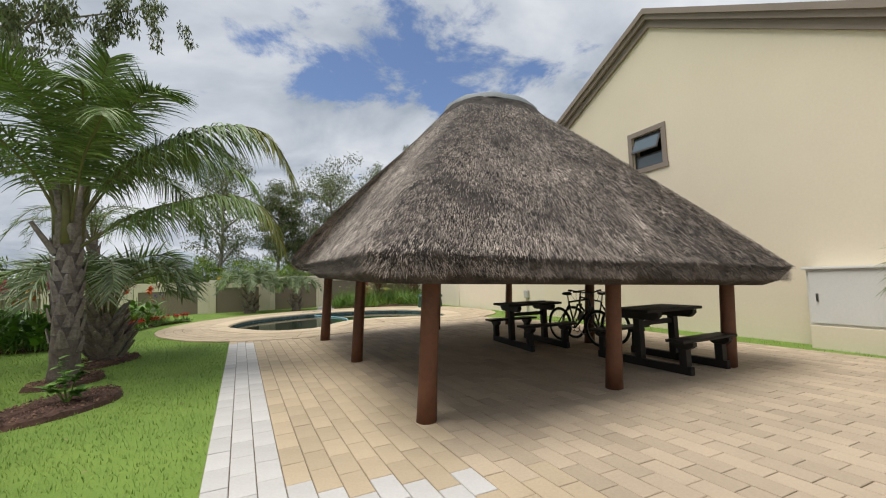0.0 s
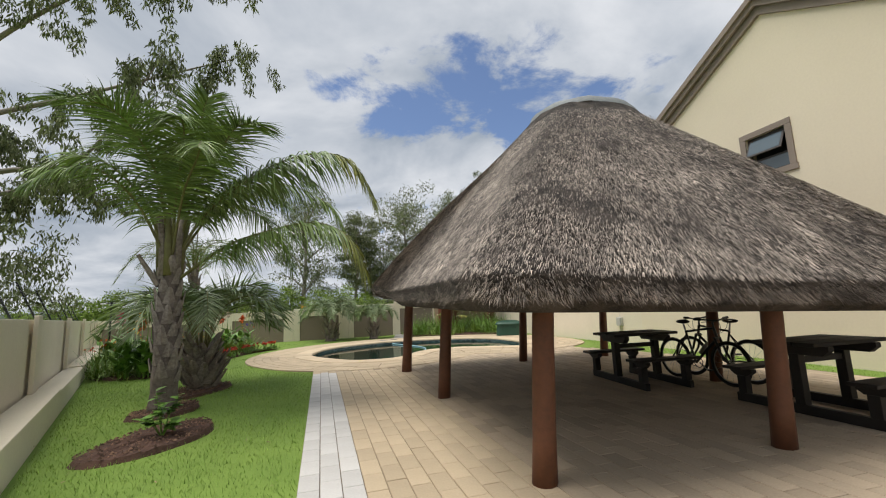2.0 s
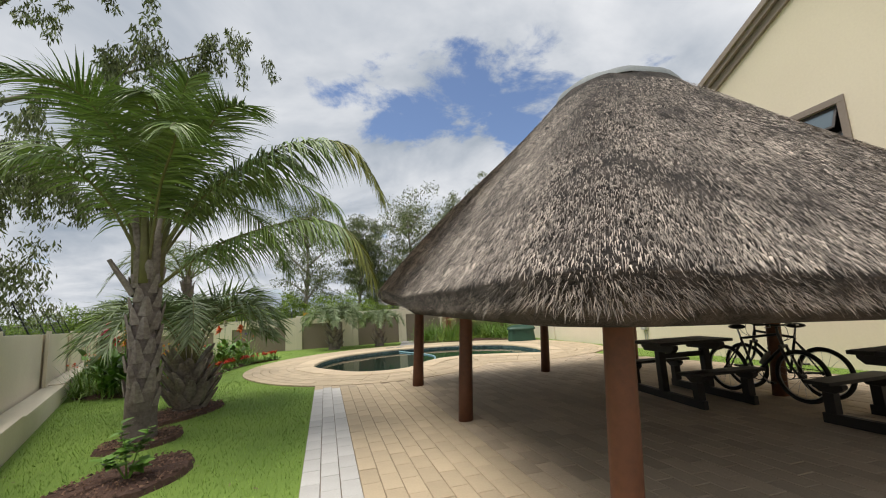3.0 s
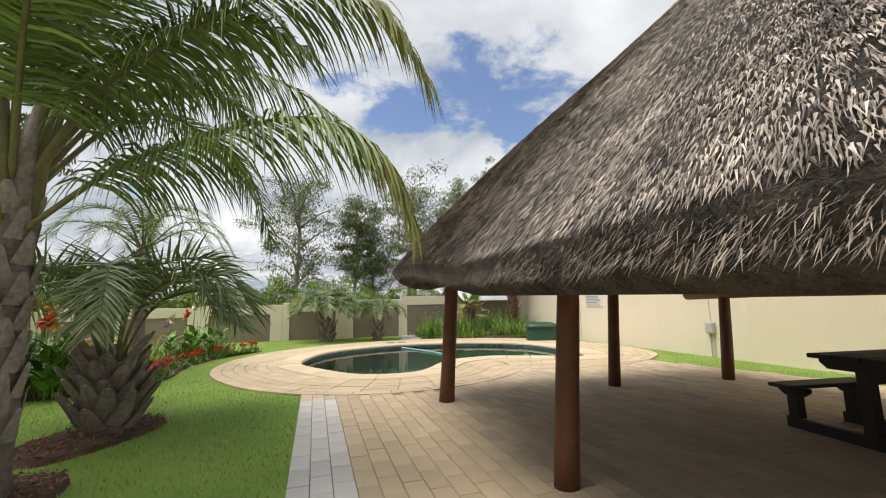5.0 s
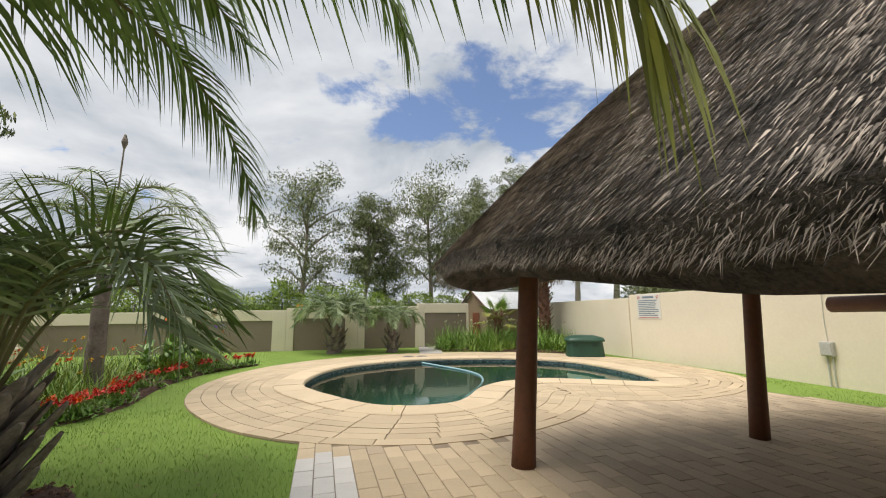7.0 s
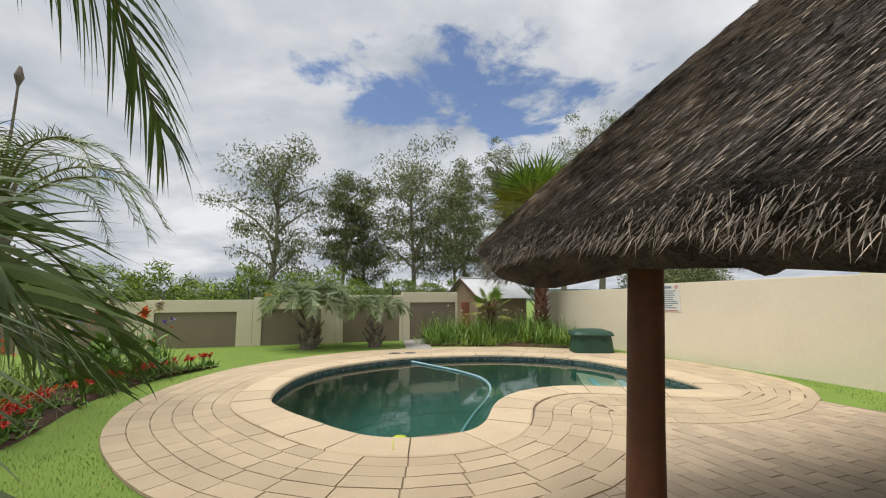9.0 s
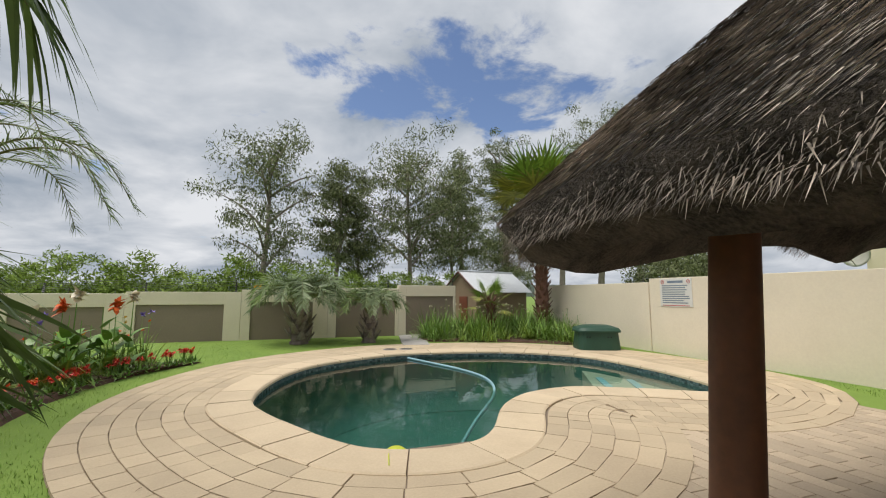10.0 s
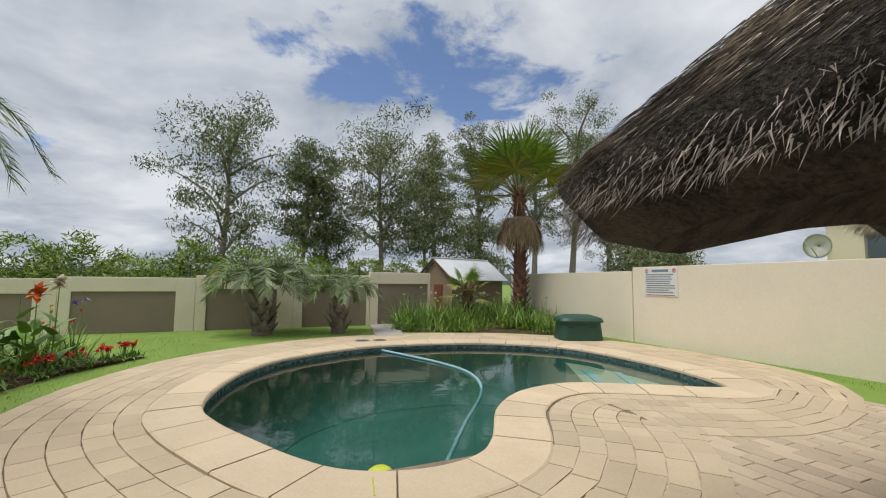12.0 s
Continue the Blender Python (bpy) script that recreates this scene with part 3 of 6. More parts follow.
    for k in range(stones):
        bm = bmesh.new()
        rows = []
        g = 0.008
        dz = rnd.uniform(-0.003, 0.004)
        for q in range(9):
            i = (k * 8 + q) % len(fine)
            j = fine[i]
            t = fine[(i + 1) % len(fine)] - fine[i - 1]
            t = t.normalized() * (g if q == 0 else -g if q == 8 else 0)
            row = []
            for d, z in ((-0.035, -0.05), (-0.04, -0.012), (-0.02, 0.012 + dz), (0.0, 0.018 + dz), (0.53, 0.016 + dz), (0.55, 0.004 + dz), (0.55, -0.05)):
                pnt = j + fn[i] * d + t - POOL_O
                row.append(bm.verts.new((pnt.x, pnt.y, z)))
            rows.append(row)
        for r0, r1 in zip(rows, rows[1:]):
            for c in range(6):
                bm.faces.new((r0[c], r1[c], r1[c + 1], r0[c + 1]))
        bm.faces.new(rows[0]), bm.faces.new(rows[-1][::-1])
        bmesh.ops.recalc_face_normals(bm, faces=bm.faces[:])
        part("coping_stone", bm, COPING, pool)
    # mortar under the coping
    V, F = ring(-0.0, lambda p: -0.03), ring(0.56, lambda p: -0.02)
    raw("mortar", V + F, [(i, (i + 1) % n, n + (i + 1) % n, n + i) for i in range(n)], JOINT, pool)
    return pool


POOL_THING = build_pool()


def build_pool_gear():
    hose = thing("pool_hose", (2.85, 20.5, -0.13), "pale blue ribbed pool cleaner hose floating on the water", "hose")
    pts = spline([(2.85, 20.55, -0.10), (3.2, 19.7, -0.105), (3.6, 18.6, -0.11), (3.72, 17.6, -0.12), (3.4, 16.6, -0.16), (2.7, 15.75, -0.30), (2.2, 15.2, -0.5)], 60, False)
    bm = tube(bmesh.new(), [(p.x - 2.85, p.y - 20.5, p.z + 0.13) for p in pts], [0.028 if i % 2 else 0.024 for i in range(60)], 8)
    part("hose", bm, HOSE, hose, smooth=True)
    cl = thing("pool_cleaner", (2.1, 15.05, -0.62), "blue plastic pool cleaner head under the water", "pool cleaner")
    bm = bmesh.new()
    bmesh.ops.create_uvsphere(bm, u_segments=18, v_segments=10, radius=0.2)
    for v in bm.verts:
        v.co.z *= 0.45
        v.co.x *= 1 + 0.12 * math.sin(3 * math.atan2(v.co.y, v.co.x))
    part("body", bm, BLUEPL, cl, smooth=True)
    part("neck", tube(bmesh.new(), [(0, 0, 0.06), (0.05, 0.06, 0.16)], [0.05, 0.035], 10), HOSE, cl)
    fl = thing("pool_float", (1.2, 14.28, -0.13), "yellow-green plastic chlorine float beside the coping", "float")
    bm = bmesh.new()
    prof = [(0.0, -0.06), (0.075, -0.055), (0.085, 0.0), (0.11, 0.05), (0.105, 0.085), (0.07, 0.11), (0.0, 0.12)]
    rings = [[bm.verts.new((r * math.cos(2 * math.pi * k / 18), r * math.sin(2 * math.pi * k / 18), z)) for k in range(18)] for r, z in prof[1:-1]]
    for r0, r1 in zip(rings, rings[1:]):
        for k in range(18):
            bm.faces.new((r0[k], r0[(k + 1) % 18], r1[(k + 1) % 18], r1[k]))
    bm.faces.new(rings[0][::-1]), bm.faces.new(rings[-1])
    part("cap", bm, YELLOW, fl, smooth=True)
    part("tether", tube(bmesh.new(), [(-0.06, -0.03, 0.05), (-0.1, -0.15, 0.13), (-0.13, -0.27, 0.155), (-0.17, -0.5, 0.15)], 0.006, 6), YELLOW, fl)
    for x, y, r, lab in ((2.58, 21.55, 0.17, "round dark grey plastic cover sunk in the paving"), (3.02, 21.5, 0.17, "square dark skimmer lid sunk in the paving")):
        c = thing("skimmer_lid", (x, y, 0.004), lab, "lid")
        bm = bmesh.new()
        bmesh.ops.create_cone(bm, cap_ends=True, segments=28 if "round" in lab else 4, radius1=r, radius2=r * 0.97, depth=0.02)
        part("lid", bm, material("lid_plastic", (0.10, 0.085, 0.07), None, 0.6, 20, 3, 0.1), c)
        part("rim", tube(bmesh.new(), [(r * 1.05 * math.cos(a), r * 1.05 * math.sin(a), 0.0) for a in [2 * math.pi * k / 28 for k in range(29)]], 0.012, 6), CEMENT, c)


build_pool_gear()


# ---- picnic tables ----
def build_table(at, turn=0):
    t = thing("picnic_table", at, "dark-stained timber picnic table with fixed benches on the paving", "picnic table", "picnic tables under the thatch", turn)
    for k in range(3):
        y = -0.235 + k * 0.235
        part("tabletop_board", box(bmesh.new(), -0.58, 0.58, y - 0.112, y + 0.112, 0.785, 0.828, 0.008), DARKWOOD, t)
    for s in (-1, 1):
        part("bench_seat", box(bmesh.new(), -0.56, 0.56, s * 0.70 - 0.13, s * 0.70 + 0.13, 0.425, 0.465, 0.008), DARKWOOD, t)
        x = s * 0.37
        part("runner", box(bmesh.new(), x - 0.035, x + 0.035, -0.80, 0.80, 0.0, 0.11, 0.006), DARKWOOD, t)
        # shaped bearers below the top and the seats
        for y0, y1, z1, h in ((-0.37, 0.37, 0.783, 0.11), (-0.85, -0.55, 0.423, 0.09), (0.55, 0.85, 0.423, 0.09)):
            bm = bmesh.new()
            prof = [(y0, z1), (y0, z1 - h * 0.45), (y0 + 0.07, z1 - h), (y1 - 0.07, z1 - h), (y1, z1 - h * 0.45), (y1, z1)]
            a = [bm.verts.new((x - 0.04, y, z)) for y, z in prof]
            c = [bm.verts.new((x + 0.04, y, z)) for y, z in prof]
            bm.faces.new(a), bm.faces.new(c[::-1])
            for i in range(6):
                bm.faces.new((a[i - 1], a[i], c[i], c[i - 1]))
            bmesh.ops.recalc_face_normals(bm, faces=bm.faces[:])
            part("bearer", bm, DARKWOOD, t)
        for y, z in ((0.0, 0.66), (-0.70, 0.315), (0.70, 0.315)):
            part("leg", box(bmesh.new(), x - 0.05, x + 0.05, y - 0.055, y + 0.055, 0.108, z + 0.02, 0.008), DARKWOOD, t)
    part("brace", box(bmesh.new(), -0.32, 0.32, -0.03, 0.03, 0.57, 0.64, 0.005), DARKWOOD, t)
    return t


TABLE = build_table((5.98, 5.52, 0.0))
copy_thing(TABLE, pose(5.43, 8.02, 0.0, 0, 0, -6))


# ---- bicycles ----
RUBBER = material("tyre_rubber", (0.02, 0.02, 0.02), None, 0.8, 60, 5, 0.2)
BLACK = material("black_paint", (0.018, 0.018, 0.02), None, 0.35, 30, 3, 0)
STEEL = material("bright_steel", (0.45, 0.45, 0.46), None, 0.3, 30, 3, 0, metal=1.0)
BOTTLE = material("grey_bottle", (0.30, 0.28, 0.24), None, 0.4, 30, 3, 0)


def build_bicycle(at, turn, lean, label):
    b = thing("bicycle", at, label, "bicycle", "bicycles leaning at the pole")
    b.matrix_world = pose(*at, 0, lean, turn)
    R, wb = 0.315, 1.08
    for x in (0.0, wb):
        w = part("wheel", tube(bmesh.new(), [(x + 0.29 * math.cos(a), 0, 0.345 + 0.29 * math.sin(a)) for a in [2 * math.pi * k / 36 for k in range(37)]], 0.011, 6), STEEL, b)
        part("tyre", tube(bmesh.new(), [(x + R * math.cos(a), 0, 0.345 + R * math.sin(a)) for a in [2 * math.pi * k / 40 for k in range(41)]], 0.028, 8), RUBBER, w, smooth=True)
        for k in range(16):
            a = 2 * math.pi * k / 16
            part("spoke", tube(bmesh.new(), [(x, 0.02 * (-1) ** k, 0.345), (x + 0.29 * math.cos(a), 0, 0.345 + 0.29 * math.sin(a))], 0.0022, 4, False), STEEL, w)
        part("hub", tube(bmesh.new(), [(x, -0.05, 0.345), (x, 0.05, 0.345)], 0.025, 10), BLACK, w)
    bb, seat, head, headlow = (0.44, 0, 0.30), (0.30, 0, 0.80), (0.86, 0, 0.88), (0.90, 0, 0.72)
    for a, c, r in ((bb, seat, 0.017), (seat, head, 0.018), (bb, headlow, 0.022), ((0, 0.06, 0.345), bb, 0.011), ((0, -0.06, 0.345), bb, 0.011),
                    ((0, 0.06, 0.345), (0.31, 0, 0.76), 0.010), ((0, -0.06, 0.345), (0.31, 0, 0.76), 0.010), (head, headlow, 0.022)):
        part("frame_tube", tube(bmesh.new(), [a, c], r, 8), BLACK, b)
    for s in (-1, 1):
        part("fork_blade", tube(bmesh.new(), [(0.90, s * 0.05, 0.72), (0.98, s * 0.06, 0.5), (wb, s * 0.05, 0.345)], [0.02, 0.018, 0.012], 8), BLACK, b)
    part("fork_crown", tube(bmesh.new(), [(0.90, -0.06, 0.72), (0.90, 0.06, 0.72)], 0.024, 8), BLACK, b)
    part("seat_post", tube(bmesh.new(), [seat, (0.265, 0, 0.96)], 0.014, 8), STEEL, b)
    bm = bmesh.new()
    bmesh.ops.create_uvsphere(bm, u_segments=14, v_segments=8, radius=0.13)
    for v in bm.verts:
        w = 0.65 if v.co.x < 0 else 0.65 - 3.4 * v.co.x
        v.co = Vector((v.co.x * 1.05 + 0.27, v.co.y * max(w, 0.18), 0.97 + v.co.z * 0.28))
    part("saddle", bm, BLACK, b, "black saddle", True)
    part("stem", tube(bmesh.new(), [head, (0.85, 0, 0.97), (0.91, 0, 1.0)], 0.016, 8), BLACK, b)
    bar = part("handlebar", tube(bmesh.new(), [(0.84, -0.32, 1.03), (0.88, -0.2, 1.02), (0.91, -0.06, 1.0), (0.91, 0.06, 1.0), (0.88, 0.2, 1.02), (0.84, 0.32, 1.03)], 0.013, 8), BLACK, b)
    for s in (-1, 1):
        part("grip", tube(bmesh.new(), [(0.85, s * 0.23, 1.025), (0.835, s * 0.34, 1.032)], 0.019, 8), RUBBER, bar)
        part("brake_lever", tube(bmesh.new(), [(0.89, s * 0.16, 1.015), (0.95, s * 0.22, 0.99), (0.93, s * 0.30, 0.985)], 0.007, 6), STEEL, bar)
        part("cable", tube(bmesh.new(), spline([(0.89, s * 0.16, 1.01), (1.04, s * 0.10, 1.0), (1.02, s * 0.04, 0.85), (0.90, 0, 0.78)], 10, False), 0.004, 5), BLACK, b)
        part("crank", tube(bmesh.new(), [(bb[0], s * 0.07, bb[2]), (bb[0] + s * 0.12, s * 0.085, bb[2] - s * 0.12)], 0.011, 6), STEEL, b)
        part("pedal", box(bmesh.new(), bb[0] + s * 0.12 - 0.045, bb[0] + s * 0.12 + 0.045, s * 0.135 - 0.04, s * 0.135 + 0.04, bb[2] - s * 0.12 - 0.012, bb[2] - s * 0.12 + 0.012, 0.004), BLACK, b)
    part("chainring", tube(bmesh.new(), [(bb[0] + 0.085 * math.cos(a), 0.045, bb[2] + 0.085 * math.sin(a)) for a in [2 * math.pi * k / 20 for k in range(21)]], 0.007, 5), BLACK, b)
    part("chain", tube(bmesh.new(), [(0.44, 0.045, 0.385), (0.0, 0.045, 0.38), (-0.04, 0.045, 0.345), (0, 0.045, 0.30), (0.44, 0.045, 0.215)], 0.006, 5), BLACK, b)
    part("bottle", tube(bmesh.new(), [(0.56, 0, 0.46), (0.66, 0, 0.585), (0.68, 0, 0.61), (0.70, 0, 0.635)], [0.036, 0.036, 0.022, 0.018], 12), BOTTLE, b, "grey drinking bottle", True)
    return b


build_bicycle((6.24, 8.02, 0), -90, 0, "black mountain bicycle with a drinking bottle, leaning against the pole")
build_bicycle((6.66, 6.95, 0), 92, 0, "black mountain bicycle standing behind the pole, facing the other way")


# ---- plants ----
LEAF = material("palm_leaflet", (0.22, 0.30, 0.072), (0.09, 0.155, 0.04), 0.45, 5, 0.8, 0, island=0.4)
LEAF_GREY = material("grey_green_leaflet", (0.30, 0.36, 0.19), (0.16, 0.22, 0.10), 0.5, 5, 0.8, 0, island=0.35)
LEAF_DRY = material("yellowed_leaflet", (0.30, 0.28, 0.045), (0.14, 0.17, 0.035), 0.5, 5, 0.8, 0, island=0.4)
STRAWLEAF = material("dead_palm_skirt", (0.33, 0.24, 0.14), (0.17, 0.115, 0.07), 0.9, 6, 1, 0, island=0.3)
RACHIS = material("palm_leafstalk", (0.20, 0.20, 0.07), (0.13, 0.11, 0.05), 0.6, 20, 3, 0.1)
BARK = material("palm_bark", (0.25, 0.205, 0.18), (0.09, 0.07, 0.06), 0.95, 26, 3.5, 0.9, dist=0.03)
BOOT = material("palm_leaf_base", (0.36, 0.31, 0.275), (0.13, 0.10, 0.085), 0.9, 24, 3.0, 0.6, dist=0.02)
BARK_RED = material("red_brown_palm_bark", (0.20, 0.10, 0.065), (0.085, 0.042, 0.03), 0.95, 24, 3.5, 0.8, dist=0.03)
GUM_BARK = material("pale_gum_bark", (0.32, 0.28, 0.235), (0.16, 0.13, 0.11), 0.8, 12, 1.0, 0.3)
GUM_LEAF = material("gum_leaf", (0.25, 0.275, 0.135), (0.11, 0.13, 0.065), 0.8, 3, 0.25, 0, island=0.5, spec=0.15)
HEDGE_LEAF = material("hedge_leaf", (0.29, 0.38, 0.08), (0.13, 0.20, 0.04), 0.85, 3, 0.3, 0, island=0.5, spec=0.12)
FOREST = material("far_woodland", (0.055, 0.075, 0.045), (0.03, 0.045, 0.03), 0.95, 0.5, 0.05, 0)
STRAP = material("strap_leaf", (0.23, 0.36, 0.06), (0.11, 0.21, 0.033), 0.5, 4, 0.8, 0, island=0.4)
LIME = material("lime_strap_leaf", (0.27, 0.36, 0.05), (0.15, 0.24, 0.03), 0.5, 4, 0.8, 0, island=0.3)
BROAD = material("broad_leaf", (0.19, 0.34, 0.055), (0.10, 0.21, 0.03), 0.4, 6, 1.2, 0.1, island=0.3)
PETALS = {"red": material("red_petals", (0.68, 0.075, 0.045), (0.46, 0.035, 0.025), 0.5, 8, 2, 0, island=0.3),
          "orange": material("orange_petals", (0.80, 0.18, 0.03), (0.6, 0.1, 0.02), 0.5, 8, 2, 0, island=0.2),
          "yellow": material("yellow_petals", (0.80, 0.50, 0.03), None, 0.5, 8, 2, 0),
          "white": material("cream_petals", (0.80, 0.72, 0.55), None, 0.5, 8, 2, 0),
          "pink": material("crimson_petals", (0.65, 0.03, 0.12), None, 0.5, 8, 2, 0),
          "violet": material("violet_petals", (0.30, 0.20, 0.62), None, 0.5, 8, 2, 0)}


def blade(V, F, a, way, side, L, w, droop, segs=3):
    """A tapered, bending leaf from a, in lists of points and faces."""
    o = len(V)
    d = way.normalized()
    p = a.copy()
    for k in range(segs + 1):
        f = k / segs
        ww = w * (1 - f ** 1.6) if k < segs else 0.0
        ww *= 0.55 + 0.45 * math.sin(min(1.0, f * 2.2 + 0.25) * math.pi / 2)
        if k < segs:
            V.append(tuple(p - side * ww)), V.append(tuple(p + side * ww))
        else:
            V.append(tuple(p))
        d = (d + Vector((0, 0, -droop / segs))).normalized()
        p = p + d * (L / segs)
    for k in range(segs - 1):
        F.append((o + 2 * k, o + 2 * k + 1, o + 2 * k + 3, o + 2 * k + 2))
    F.append((o + 2 * segs - 2, o + 2 * segs - 1, o + 2 * segs))


def frond(parent, start, points, leaf, mats, leaflets=60, width=0.018, droop=1.0, bare=0.18, rnd=random, fold=0.5, stalk=0.026, tip=None):
    """A feather frond along a smooth line through points; leaflets hang from both sides."""
    pts = spline([start] + points, 26, False)
    bm = tube(bmesh.new(), pts, [stalk * (1 - 0.85 * i / 25) for i in range(26)], 6)
    ob = part("frond", bm, RACHIS, parent, smooth=True)
    V, F, V2, F2 = [], [], [], []
    for k in range(leaflets):
        f = bare + (1 - bare) * (k + rnd.random() * 0.6) / leaflets
        i = min(int(f * 25), 24)
        p = pts[i].lerp(pts[i + 1], f * 25 - i)
        d = (pts[i + 1] - pts[i]).normalized()
        lat = d.cross(Vector((0, 0, 1)))
        lat = lat.normalized() if lat.length > 0.05 else Vector((1, 0, 0))
        up = lat.cross(d)
        for s in (-1, 1):
            size = leaf * (0.55 + 0.45 * math.sin(math.pi * min(f * 1.05, 1)) ) * rnd.uniform(0.8, 1.1)
            way = lat * s * (1 - 0.35 * f) + d * (0.35 + 0.6 * f) + up * rnd.uniform(0.0, fold)
            end = tip is not None and f > 0.66 + 0.1 * rnd.random()
            blade(V2 if end else V, F2 if end else F, p, way, (d * 0.8 + up * rnd.uniform(-0.5, 0.5)).normalized(), size, width * rnd.uniform(0.8, 1.15), droop * rnd.uniform(0.7, 1.2), 4)
    raw("foliage", V, F, mats, ob)
    if V2:
        tagged(raw("foliage", V2, F2, tip, ob), "yellowed leaf tips")
    return ob


def trunk_mesh(h, r0, r1, rnd, mat_name, parent, lean=(0, 0), rough=0.06):
    pts, rad = [], []
    for k in range(15):
        f = k / 14
        pts.append((lean[0] * f * f, lean[1] * f * f, -0.05 + (h + 0.05) * f))
        rad.append((r0 + (r1 - r0) * f) * (1 + 0.05 * math.sin(k * 2.1)) * (1.15 if k == 0 else 1))
    return part("trunk", tube(bmesh.new(), pts, rad, 18, True, rough, rnd), mat_name, parent, smooth=True)


def boots(parent, h0, h1, r0, r1, count, mat_b, rnd, size=0.2, out=0.5, lean=(0, 0), top=1.0):
    """Old leaf bases round a trunk, as single pieces."""
    for k in range(count):
        f = k / max(count - 1, 1)
        z = h0 + (h1 - h0) * f
        a = k * 2.39996 + rnd.uniform(-0.2, 0.2)
        r = r0 + (r1 - r0) * f
        g = (z / top) ** 2
        base = Vector((math.cos(a) * r * 0.92 + lean[0] * g, math.sin(a) * r * 0.92 + lean[1] * g, z))
        d = Vector((math.cos(a) * out, math.sin(a) * out, 1)).normalized()
        side = Vector((-math.sin(a), math.cos(a), 0))
        n = d.cross(side)
        L = size * rnd.uniform(0.7, 1.3)
        w = size * 0.30
        bm = bmesh.new()
        rows = []
        for ff, ww, th in ((0, 1.2, 0.5), (0.45, 0.8, 0.4), (0.85, 0.5, 0.3), (1.0, 0.25, 0.15)):
            c = base + d * L * ff
            rows.append([bm.verts.new(c + side * w * ww), bm.verts.new(c - n * w * th), bm.verts.new(c - side * w * ww), bm.verts.new(c + n * w * th * 0.4)])
        for q0, q1 in zip(rows, rows[1:]):
            for i in range(4):
                bm.faces.new((q0[i - 1], q0[i], q1[i], q1[i - 1]))
        bm.faces.new(rows[-1])
        part("leaf_base", bm, mat_b, parent)


